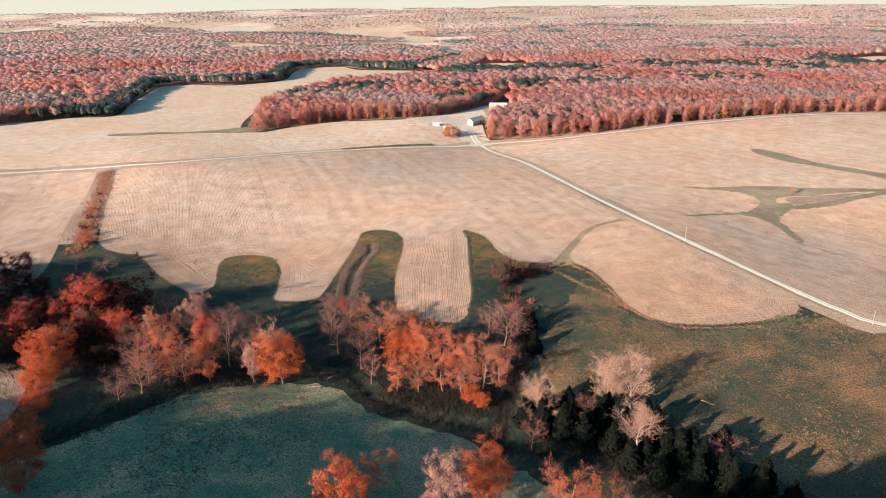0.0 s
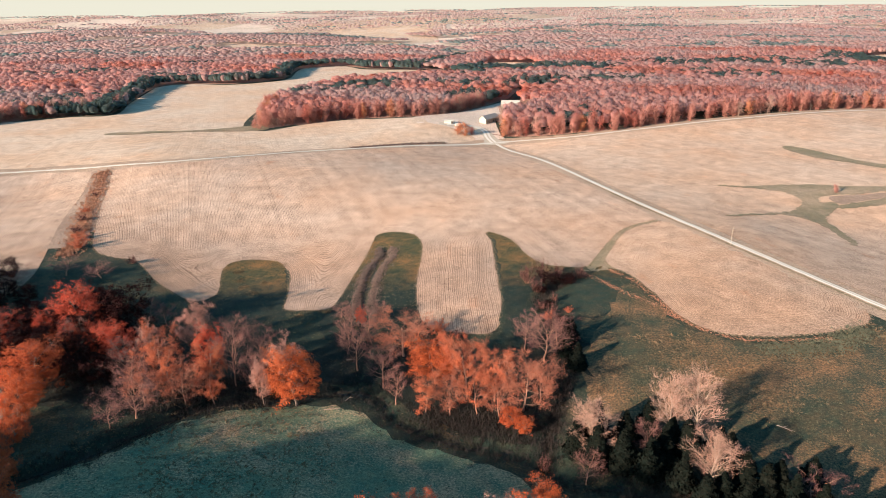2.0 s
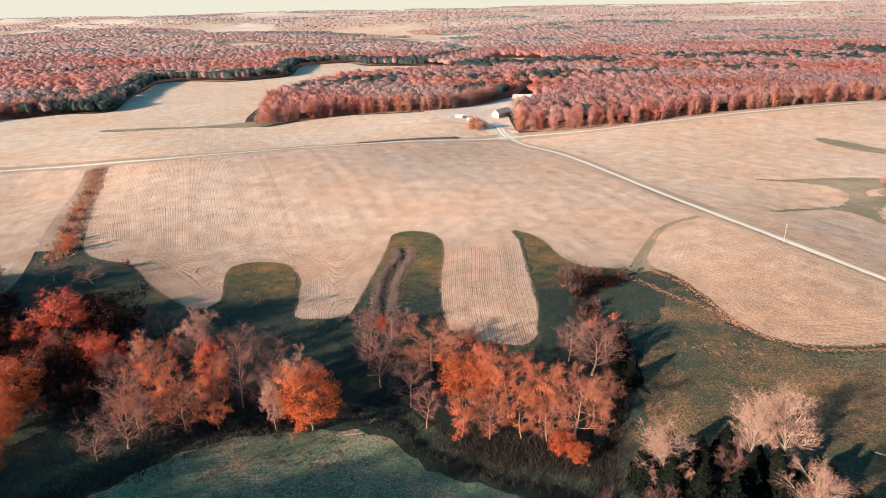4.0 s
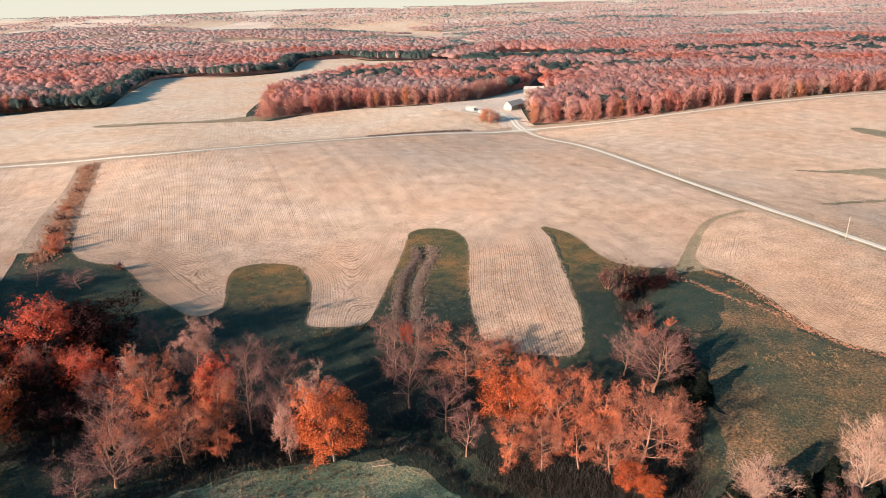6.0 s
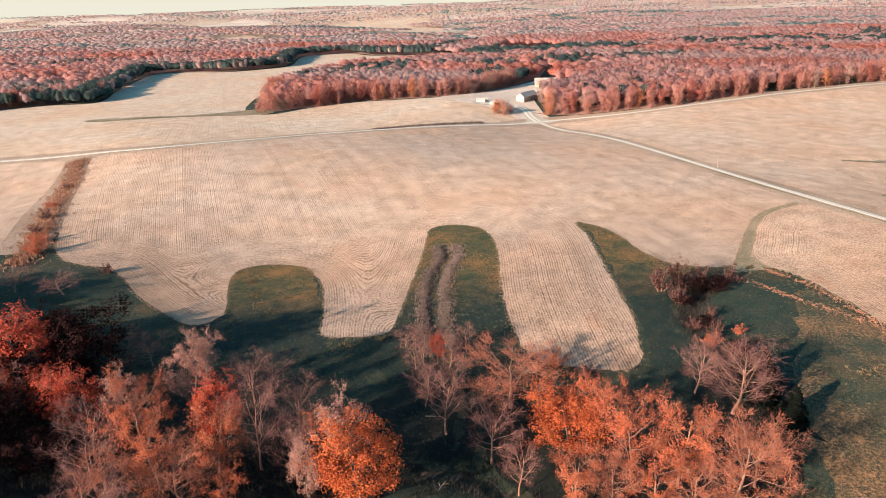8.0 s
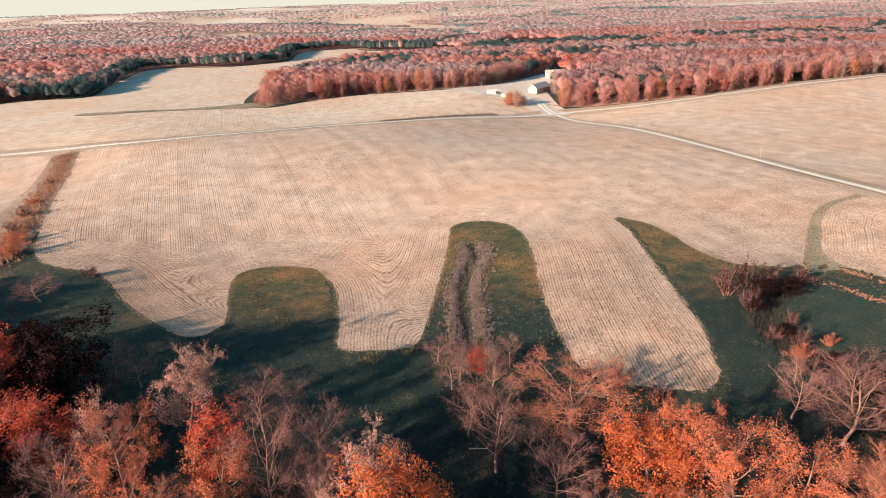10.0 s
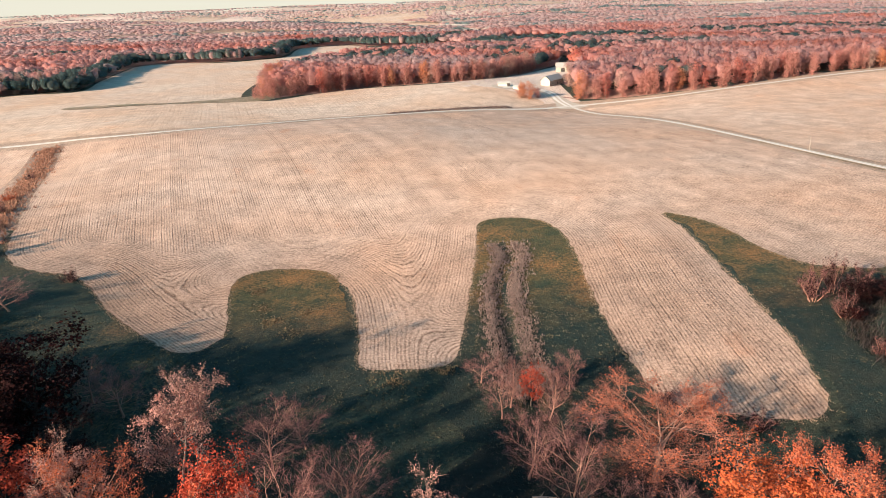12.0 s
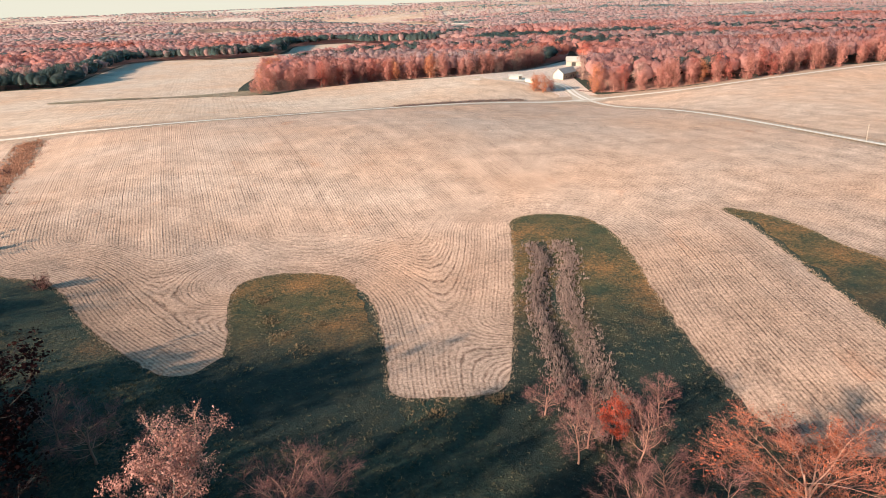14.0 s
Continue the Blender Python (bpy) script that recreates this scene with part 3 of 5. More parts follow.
# sheet that deepens the shade under the creek trees by colour
sheet("shaded_mould", [(-172, 238), (-152, 258), (-122, 264), (-102, 246), (-72, 238), (-48, 236), (-34, 250), (-14, 246), (0, 236), (20, 228), (40, 246), (57, 248), (57, 226), (43, 206), (22, 196), (4, 200), (-8, 213),
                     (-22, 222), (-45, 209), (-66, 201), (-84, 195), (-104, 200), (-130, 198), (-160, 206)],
      M_SHADE_MOULD, 0.09, 3.0, 3, label="leaf mould under the creek trees, painted near black for shade", category="ground", ragged=1.4)
sheet("knoll_grass", [(-124, 108), (-112, 138), (-100, 156), (-88, 170), (-75, 189), (-56, 203), (-34, 208), (-20, 206), (-10, 194), (4, 188), (22, 180), (32, 168), (52, 150), (70, 128), (60, 96), (-60, 92)],
      M_KNOLL, 0.06, 3.0, 3, label="close grazed dry grass over the round knoll", category="grass", ragged=0.9)

sheet("slope_grass", [(84, 286), (75, 268), (66, 250), (58, 232), (54, 214), (50, 198), (66, 196), (84, 194), (98, 176), (114, 152), (140, 128), (190, 120), (215, 150), (212, 205), (186, 236), (168, 240), (146, 234), (118, 234), (104, 242), (96, 254), (92, 272), (88, 284)],
      M_SLOPE, 0.05, 3.0, 3, label="dry rust and olive grass on the sloping pasture", category="grass", ragged=0.9)

# ---- roads ----
MAIN_ROAD = [(-470, 482), (-400, 488), (-329, 496), (-290, 503), (-242, 504), (-199, 505), (-160, 521), (-119, 543), (-74, 559), (-26, 577), (24, 599), (48, 611), (78, 617), (130, 610),
             (186, 622), (246, 642), (308, 660), (369, 681), (420, 697), (500, 714), (700, 742)]
DIAGONAL_ROAD = [(52, 609), (61, 581), (80, 517), (103, 441), (125, 374), (143, 327), (159, 294), (173, 267), (184, 247), (198, 232), (260, 205), (340, 180)]
ribbon("verge", MAIN_ROAD, 24, M_VERGE, 0.05, "dry grass verge along the gravel road", "verge")
ribbon("verge", DIAGONAL_ROAD[:11], 20, M_VERGE, 0.07, "dry grass verge along the diagonal road", "verge")
ribbon("ditch", [(x - 2.7, y - 1.2) for x, y in DIAGONAL_ROAD[3:10]], 1.3, M_DRAIN, 0.30, "green grassy ditch along the diagonal road", "ditch", crown=-0.1)
ribbon("hedge_bank", [(-246, 496), (-228, 450), (-208, 398), (-196, 356), (-190, 332)], 27, M_PATCH, 0.05, "brown grassy bank under the hedgerow", "verge")
ribbon("road", MAIN_ROAD, 3.6, M_ROAD, 0.30, "pale gravel country road between stubble fields", "road")
ribbon("road", DIAGONAL_ROAD, 3.2, M_ROAD, 0.33, "pale gravel road with two wheel tracks", "road")
sheet("farmyard", [(10, 598), (60, 616), (58, 640), (57, 690), (68, 735), (96, 792), (84, 830), (46, 780), (14, 740), (-24, 712), (-24, 690), (-18, 656), (6, 640), (24, 620)], M_FAR_GRASS, 0.04, 6, 4,
      label="pale dry grass round the farm buildings", category="ground")
sheet("gravel_yard", [(42, 604), (64, 612), (56, 622), (50, 640), (46, 654), (30, 664), (4, 668), (2, 656), (24, 650), (38, 642), (42, 624)], M_ROAD, 0.28, 4, 3,
      label="pale gravel yard and road junction", category="driveway")
ribbon("driveway", [(50, 612), (46, 628), (44, 645), (38, 655), (24, 660), (8, 658)], 7.0, M_ROAD, 0.46, "pale gravel driveway to the farmstead", "driveway", step=2.0)
ribbon("creek_bed", CREEK, 3.4, M_SOIL, 0.10, "muddy bank of the winding creek, darkened for shade", "creek", crown=-0.1, step=2.0)
ribbon("creek_water", CREEK, 1.5, M_WATER, 0.16, "narrow dark creek water", "water", crown=0.0, step=2.0)
ribbon("gully_bed", GULLY[:-1], 2.4, M_SOIL, 0.12, "dark eroded gully in the grass waterway", "gully", crown=-0.1, step=2.0)


# ---- trees ----
def tube(points, radii, sides):
    """Rings of a tapered limb: vertices and faces."""
    p = np.asarray(points, float)
    d = np.gradient(p, axis=0)
    d /= np.linalg.norm(d, axis=1)[:, None] + 1e-9
    ref = np.where(np.abs(d[:, 2:3]) > 0.9, [[1.0, 0, 0]], [[0, 0, 1.0]])
    u = np.cross(d, ref)
    u /= np.linalg.norm(u, axis=1)[:, None] + 1e-9
    w = np.cross(d, u)
    a = np.arange(sides) * math.tau / sides
    v = p[:, None] + (u[:, None] * np.cos(a)[None, :, None] + w[:, None] * np.sin(a)[None, :, None]) * np.asarray(radii)[:, None, None]
    i = np.arange(len(p) * sides).reshape(len(p), sides)
    j = np.roll(i, -1, 1)
    f = np.stack([i[:-1], j[:-1], j[1:], i[1:]], -1).reshape(-1, 4)
    return v.reshape(-1, 3), f


class Soup:
    """Vertices and faces that grow piece by piece."""

    def __init__(self):
        self.v, self.f, self.n = [], [], 0

    def add(self, v, f):
        self.v.append(v)
        self.f += (np.asarray(f) + self.n).tolist()
        self.n += len(v)

    def mesh(self, name, m):
        return mesh_of(name, np.concatenate(self.v), self.f, [m])


def limb_line(rng, p, d, length, steps, wobble, lift):
    pts = [p]
    for _ in range(steps):
        d = d + rng.normal(0, wobble, 3) + np.array([0, 0, lift])
        d = d / np.linalg.norm(d)
        pts.append(pts[-1] + d * length / steps)
    return np.array(pts)


def around(rng, d, angle):
    """A direction that leaves d at an angle, to a random side."""
    r = rng.normal(0, 1, 3)
    r -= d * (r @ d)
    r /= np.linalg.norm(r) + 1e-9
    out = d * math.cos(angle) + r * math.sin(angle)
    return out / np.linalg.norm(out)


def quads(rng, centres, size, facing=None, long=1.0):
    """Small leaf cards at the centres, turned towards facing where it is given."""
    n = len(centres)
    up = rng.normal(0, 1, (n, 3))
    if facing is not None:
        up = up * 0.55 + facing * 1.2
    up /= np.linalg.norm(up, axis=1)[:, None] + 1e-9
    a = np.cross(up, rng.normal(0, 1, (n, 3)))
    a /= np.linalg.norm(a, axis=1)[:, None] + 1e-9
    b = np.cross(up, a)
    s = size * rng.uniform(0.6, 1.3, (n, 1))
    a, b = a * s * long, b * s
    v = np.stack([centres - a * 0.5, centres + b * 0.42 + a * 0.1, centres + a * 0.5, centres - b * 0.42 + a * 0.05], 1).reshape(-1, 3)
    return v, np.arange(4 * n).reshape(n, 4)


def strips(rng, start, end, width):
    """Thin twigs from start to end, each a bent blade."""
    n = len(start)
    d = end - start
    s = np.cross(d, rng.normal(0, 1, (n, 3)))
    s /= np.linalg.norm(s, axis=1)[:, None] + 1e-9
    w = np.asarray(width).reshape(-1, 1) if np.ndim(width) else width
    mid = (start + end) / 2 + rng.normal(0, 0.06, (n, 3)) * np.linalg.norm(d, axis=1)[:, None]
    v = np.stack([start - s * w, start + s * w, mid + s * w * 0.8, mid - s * w * 0.8, end], 1).reshape(-1, 3)
    k = np.arange(n)[:, None] * 5
    return v, np.concatenate([k + [0, 1, 2, 3]]), np.concatenate([k + [3, 2, 4]])


def grow(seed, limbs=8, spread=0.42, upright=0.35, twigs=6, leaves=0, leaf=0.30, sprays=5, lobes=0, low=0.25):
    """A broadleaved tree about 20 m high. Returns the wood, the twigs and the leaves as soups."""
    rng = np.random.default_rng(seed)
    H = 20.0
    wood, twig, leafy = Soup(), Soup(), Soup()
    stem = limb_line(rng, np.zeros(3), np.array([0, 0, 1.0]), H * 0.82, 9, 0.07, 0.08)
    wood.add(*tube(stem, np.linspace(0.30, 0.06, len(stem)) * np.r_[1.35, np.ones(len(stem) - 1)], 7))
    tips = []
    for k in range(limbs):
        u = low + (0.95 - low) * (k + rng.uniform(0.1, 0.9)) / limbs
        q = u * (len(stem) - 1)
        i = int(q)
        p = stem[i] + (stem[min(i + 1, len(stem) - 1)] - stem[i]) * (q - i)
        bell = math.sin(math.pi * min(1, max(0.12, (u - low * 0.6) / (1.12 - low * 0.6)))) ** 0.7
        length = H * spread * (0.45 + 0.55 * bell) * rng.uniform(0.75, 1.2)
        az = k * 2.4 + rng.uniform(-0.5, 0.5)
        el = upright + 0.6 * u + rng.uniform(-0.15, 0.2)
        d = np.array([math.cos(az) * math.cos(el), math.sin(az) * math.cos(el), math.sin(el)])
        line = limb_line(rng, p, d, length, 6, 0.12, 0.07)
        r0 = 0.20 * (1.1 - u) + 0.06
        wood.add(*tube(line, np.linspace(r0 * 0.62, 0.025, len(line)), 4))
        for m in range(6):
            v = rng.uniform(0.25, 1.0)
            i = min(int(v * 6), 5)
            p2 = line[i] + (line[i + 1] - line[i]) * (v * 6 - i)
            d2 = around(rng, (line[i + 1] - line[i]) / np.linalg.norm(line[i + 1] - line[i]), rng.uniform(0.5, 1.0))
            l2 = length * rng.uniform(0.32, 0.55) * (1.15 - 0.45 * v)
            line2 = limb_line(rng, p2, d2, l2, 4, 0.16, 0.10)
            wood.add(*tube(line2, np.linspace(0.032, 0.012, 5), 3))
            for t in range(twigs):
                w = rng.uniform(0.15, 1.0)
                i2 = min(int(w * 4), 3)
                p3 = line2[i2] + (line2[i2 + 1] - line2[i2]) * (w * 4 - i2)
                d3 = around(rng, (line2[i2 + 1] - line2[i2]) / np.linalg.norm(line2[i2 + 1] - line2[i2]), rng.uniform(0.35, 1.0))
                d3 = d3 + np.array([0, 0, 0.15])
                l3 = rng.uniform(1.1, 2.2) * (0.7 + 0.3 * bell)
                p4 = p3 + d3 * l3
                tips.append((p3, p4))
    a = np.array([t[0] for t in tips])
    b = np.array([t[1] for t in tips])
    v, f4, f3 = strips(rng, a, b, 0.018)
    twig.v.append(v)
    twig.f += f4.tolist() + f3.tolist()
    twig.n += len(v)
    # sprays of finer twigs
    if sprays:
        u = rng.uniform(0.3, 1.0, (len(a), sprays, 1))
        s = (a[:, None] + (b - a)[:, None] * u).reshape(-1, 3)
        d = (b - a)[:, None] / np.linalg.norm(b - a, axis=1)[:, None, None] + rng.normal(0, 0.6, (len(a), sprays, 3)) + np.array([0, 0, 0.2])
        e = s + (d / np.linalg.norm(d, axis=2)[..., None]).reshape(-1, 3) * rng.uniform(0.6, 1.3, (len(s), 1))
        v, f4, f3 = strips(rng, s, e, 0.011)
        twig.v.append(v)
        twig.f += (f4 + twig.n).tolist() + (f3 + twig.n).tolist()
        twig.n += len(v)
    if leaves:
        if lobes:
            # rounded bunches of leaves over the outside of the crown
            low_z, half = H * low * 0.4, H * (1 - low * 0.4) * 0.5
            d = rng.normal(0, 1, (lobes, 3))
            d /= np.linalg.norm(d, axis=1)[:, None]
            q = d * rng.uniform(0.55, 0.92, (lobes, 1)) * np.array([H * spread * 0.95, H * spread * 0.95, half * 0.95]) + np.array([0, 0, low_z + half])
            r = rng.uniform(0.04, 0.09, lobes) * H
            bunched = int(leaves * 0.72)
            k = rng.integers(0, lobes, bunched)
            g = rng.normal(0, 1, (bunched, 3))
            g /= np.linalg.norm(g, axis=1)[:, None]
            c = q[k] + g * (r[k] * rng.uniform(0.6, 1.05, bunched))[:, None] * np.array([1, 1, 0.8])
            leafy.add(*quads(rng, c, leaf, g + np.array([0, 0, 0.15])))
            leaves -= bunched
        pick = rng.integers(0, len(a), leaves)
        c = a[pick] + (b[pick] - a[pick]) * rng.uniform(0.2, 1.15, (leaves, 1)) + rng.normal(0, 0.32, (leaves, 3))
        out = c - np.array([0, 0, H * 0.5])
        leafy.add(*quads(rng, c, leaf, out / (np.linalg.norm(out, axis=1)[:, None] + 1e-9)))
    return wood, twig, leafy


def tree_kind(name, label, seed, wood_m, twig_m, leaf_m=None, **shape):
    """A tree thing with trunk, twigs and leaves; 20 m high, to be scaled where it stands."""
    wood, twig, leafy = grow(seed, **shape)
    ob = tagged(new(name), label, "tree")
    if shape.get("sprays"):
        part("branchwork", twig.mesh("branchwork", twig_m), ob)
    else:
        for q in twig.v:
            wood.v.append(q)
        wood.f += [[i + wood.n for i in f] for f in twig.f]
        wood.n += twig.n
    part("trunk", wood.mesh("trunk", wood_m), ob)
    if leafy.n:
        part("crown", leafy.mesh("crown", leaf_m), ob)
    size = np.concatenate(wood.v)
    ob["tall"] = float(size[:, 2].max())
    ob["wide"] = float(np.percentile(np.hypot(size[:, 0], size[:, 1]), 97) * 2)
    return ob


def cedar_kind(name, label, seed, m, narrow=0.26):
    """A dense evergreen with a ragged cone of needles."""
    rng = np.random.default_rng(seed)
    ob = tagged(new(name), label, "tree")
    wood = Soup()
    wood.add(*tube(np.array([[0, 0, 0], [0.1, 0, 5], [0, 0.1, 9.5]]), [0.22, 0.14, 0.03], 6))
    crown = Soup()
    n = 2300
    z = 10 * rng.beta(1.15, 1.5, n)
    lobes = 1 + 0.22 * np.sin(rng.uniform(0, 6.28) + 5 * z / 3)
    r = narrow * (10.3 - z) * lobes * np.sqrt(rng.uniform(0.25, 1.0, n)) * (0.7 + 0.3 * np.clip(z / 1.5, 0, 1))
    az = rng.uniform(0, math.tau, n)
    c = np.stack([r * np.cos(az), r * np.sin(az), z + 0.5], -1)
    crown.add(*quads(rng, c, 0.62, np.stack([np.cos(az), np.sin(az), 0.3 + 0 * az], -1), 1.5))
    part("trunk", wood.mesh("trunk", M_BARK), ob)
    part("crown", crown.mesh("crown", m), ob)
    ob["tall"], ob["wide"] = 10.5, 2 * narrow * 9.0
    return ob


def shrub_kind(name, label, seed, twig_m, leaf_m, leaves=700):
    """Many stems from one foot, with twigs and a few leaves."""
    rng = np.random.default_rng(seed)
    ob = tagged(new(name), label, "shrub")
    stems, a, b = Soup(), [], []
    for k in range(13):
        az, lean = rng.uniform(0, math.tau), rng.uniform(0.1, 0.75)
        d = np.array([math.cos(az) * math.sin(lean), math.sin(az) * math.sin(lean), math.cos(lean)])
        line = limb_line(rng, np.array([math.cos(az), math.sin(az), 0]) * rng.uniform(0, 0.9), d, rng.uniform(3, 5.6), 5, 0.14, 0.05)
        stems.add(*tube(line, np.linspace(0.07, 0.015, 6), 4))
        for _ in range(26):
            i = rng.integers(1, 6)
            e = line[i] + around(rng, np.array([0, 0, 1.0]), rng.uniform(0.1, 1.2)) * rng.uniform(0.5, 1.3)
            a.append(line[i] * 1.0)
            b.append(e)
    a, b = np.array(a), np.array(b)
    twig = Soup()
    v, f4, f3 = strips(rng, a, b, 0.022)
    twig.v, twig.n = [v], len(v)
    twig.f = f4.tolist() + f3.tolist()
    s = np.repeat(b, 4, 0) - np.repeat(b - a, 4, 0) * rng.uniform(0, 0.6, (len(b) * 4, 1))
    e = s + rng.normal(0, 0.4, s.shape) + np.array([0, 0, 0.3])
    v, f4, f3 = strips(rng, s, e, 0.014)
    twig.v.append(v)
    twig.f += (f4 + twig.n).tolist() + (f3 + twig.n).tolist()
    twig.n += len(v)
    part("stems", stems.mesh("stems", M_BARK_WARM), ob)
    part("branchwork", twig.mesh("branchwork", twig_m), ob)
    if leaves:
        pick = rng.integers(0, len(a), leaves)
        leafy = Soup()
        leafy.add(*quads(rng, a[pick] + (b[pick] - a[pick]) * rng.uniform(0.3, 1.1, (leaves, 1)) + rng.normal(0, 0.2, (leaves, 3)), 0.24))
        part("crown", leafy.mesh("crown", leaf_m), ob)
    ob["tall"], ob["wide"] = 5.6, 6.6
    return ob


_turn = random.Random(7)
_waiting = {}


def spot(ob, x, y, tall, wide, sink=0.15):
    """The pose that stands a tree at (x, y) with that height and crown width."""
    sz, sx = tall / ob["tall"], wide / ob["wide"]
    return pose(x, y, height(x, y) - sink, _turn.uniform(-2, 2), _turn.uniform(-2, 2), _turn.uniform(0, 360)) @ Matrix.Diagonal((sx, sx, sz, 1))


def plant(kinds, rows, group=""):
    """Stands trees of these kinds, in turn, at rows of (x, y, height, crown width)."""
    for k, (x, y, tall, wide) in enumerate(rows):
        ob = kinds[k % len(kinds)]
        if group:
            tagged(ob, group=group)
        m = spot(ob, x, y, tall, wide)
        if ob.name in _waiting:
            copy_thing(ob, m)
        else:
            _waiting[ob.name] = (ob, m)


def settle():
    """The first of each kind goes to its own place last."""
    for ob, m in _waiting.values():
        ob.matrix_basis = m
    _waiting.clear()


OAKS = [tree_kind("oak_tree", "broad oak with dense bright orange leaves", s, M_BARK, M_TWIG_WARM, M_ORANGE, limbs=12, spread=0.40, upright=0.1, low=0.14, twigs=5, leaves=15000, leaf=0.31, sprays=0, lobes=135) for s in (11, 12)]
RUSTY = [tree_kind("rusty_tree", "tall tree with thinning rust-orange leaves over warm branches", s, M_BARK_WARM, M_TWIG_WARM, M_RUST, limbs=12, spread=0.40, upright=0.2, low=0.2, twigs=8, leaves=5600, leaf=0.27, sprays=6) for s in (21, 22, 23)]
REDS = [tree_kind("red_tree", "slender tree with deep red leaves", s, M_BARK, M_TWIG, M_RED, limbs=11, spread=0.36, upright=0.2, low=0.24, twigs=5, leaves=8000, leaf=0.38, sprays=0, lobes=95) for s in (31,)]
BARES = [tree_kind("bare_tree", "leafless tree with fine reddish grey twigs", s, M_BARK_WARM, M_TWIG, limbs=15, spread=0.42, upright=0.3, low=0.26, twigs=9, sprays=8) for s in (41, 42, 43)]
WARM = [tree_kind("bare_tree", "nearly leafless tree with warm sunlit twigs", s, M_BARK_WARM, M_TWIG_WARM, M_RUST, limbs=18, spread=0.42, upright=0.25, low=0.2, twigs=10, sprays=10, leaves=1500, leaf=0.22) for s in (44, 45)]
PALES = [tree_kind("sycamore_tree", "leafless sycamore with pale upswept branches catching sun", s, M_BARK_PALE, M_TWIG_PALE, limbs=22, spread=0.42, upright=0.66, low=0.20, twigs=9, sprays=7) for s in (51, 52)]
BLUSH = [tree_kind("pale_leaved_tree", "tall tree with pale pinkish dry leaves", s, M_BARK, M_TWIG_PALE, M_BLUSH, limbs=11, spread=0.38, upright=0.2, low=0.26, twigs=7, leaves=10000, leaf=0.28, sprays=2, lobes=75) for s in (61,)]
# trees for the shaded gaps, leaves and wood coloured near black as shade
DARKS = [tree_kind("dark_oak", "broad tree with shade painted into its near-black maroon foliage", s, M_BRUSH, M_BRUSH, M_SHADE_LEAF, limbs=10, spread=0.42, upright=0.1, low=0.1, twigs=4, leaves=8000, leaf=0.42, sprays=0, lobes=90) for s in (65,)]
CEDARS = [cedar_kind("cedar_tree", "red cedar with shade painted into its near-black needles", 71, M_CEDAR), cedar_kind("cedar_tree", "red cedar with shade painted into its near-black needles", 72, M_CEDAR, 0.33)]
SHRUBS = [shrub_kind("shrub", "reddish brown bare shrub at the field edge", 81, M_TWIG, M_SHADE_LEAF, 900), shrub_kind("shrub", "rusty shrub with dry leaves", 82, M_TWIG_WARM, M_RUST, 1500)]

CREEKSIDE = "trees along the creek"
plant(OAKS, [(-127, 208, 20, 22), (-42, 207, 25, 19), (30, 147, 19, 17), (-95, 140, 18, 14), (-8, 130, 22, 16), (-115, 178, 11, 10), (-121, 191, 14, 13), (-108, 160, 15, 13), (-124, 199, 15, 13), (27, 199, 9, 8), (31, 195, 7, 7), (3, 224, 20, 19)], CREEKSIDE)
plant(RUSTY, [(-90, 219, 20, 15), (-82, 207, 17, 14), (14, 215, 21, 15), (0, 207, 16, 14), (17, 206, 15, 13), (48, 127, 22, 15), (60, 128, 18, 12), (-2, 152, 11, 13),
              (23, 212, 20, 14), (-68, 205, 15, 12), (9, 224, 20, 13), (-72, 213, 17, 13)], CREEKSIDE)
plant(WARM, [(32, 206, 21, 19), (-76, 202, 15, 13), (8, 206, 15, 13), (-9, 239, 17, 23), (24, 204, 14, 12), (38, 210, 16, 12), (-88, 200, 14, 12)], CREEKSIDE)
plant(REDS, [(-132, 247, 25, 18), (-74, 221, 21, 11), (-108, 228, 18, 12), (-27, 259, 10, 4.6), (-118, 234, 15, 10), (-140, 238, 17, 9), (-128, 232, 16, 8), (-150, 228, 17, 9), (-156, 240, 15, 14)], CREEKSIDE)
plant(BARES, [(-125, 230, 17, 8), (-87, 192, 14, 15), (-64, 215, 23, 12), (-25, 230, 19, 13), (42, 231, 18, 17), (46, 173, 11, 8), (99, 158, 11, 14), (-92, 186, 10, 9), (-15, 221, 16, 12), (-10, 212, 14, 9),
              (-184, 288, 9, 18), (-58, 226, 17, 11), (-168, 302, 9, 14), (-152, 302, 8, 13), (-72, 240, 14, 10), (-22, 248, 9, 9), (-68, 247, 9, 9), (-104, 257, 10, 10)], CREEKSIDE)
plant(BARES, [(-99, 216, 17, 14), (-94, 206, 14, 12), (-112, 262, 9, 9), (42, 250, 7, 6), (36, 239, 14, 10), (-36, 266, 6, 7), (-33, 255, 9, 8), (48, 238, 15, 12), (-56, 212, 17, 10), (-90, 250, 9, 9), (-30, 240, 13, 9), (65, 181, 12, 8), (-31, 258, 11, 7), (-24, 255, 12, 7), (-19, 262, 9, 6)], CREEKSIDE)
plant(BLUSH, [(-44.5, 215, 24, 15), (-86, 238, 21, 16), (-52, 205, 19, 9), (19, 131, 24, 17), (-95, 227, 18, 10), (-57, 222, 13, 8)], CREEKSIDE)
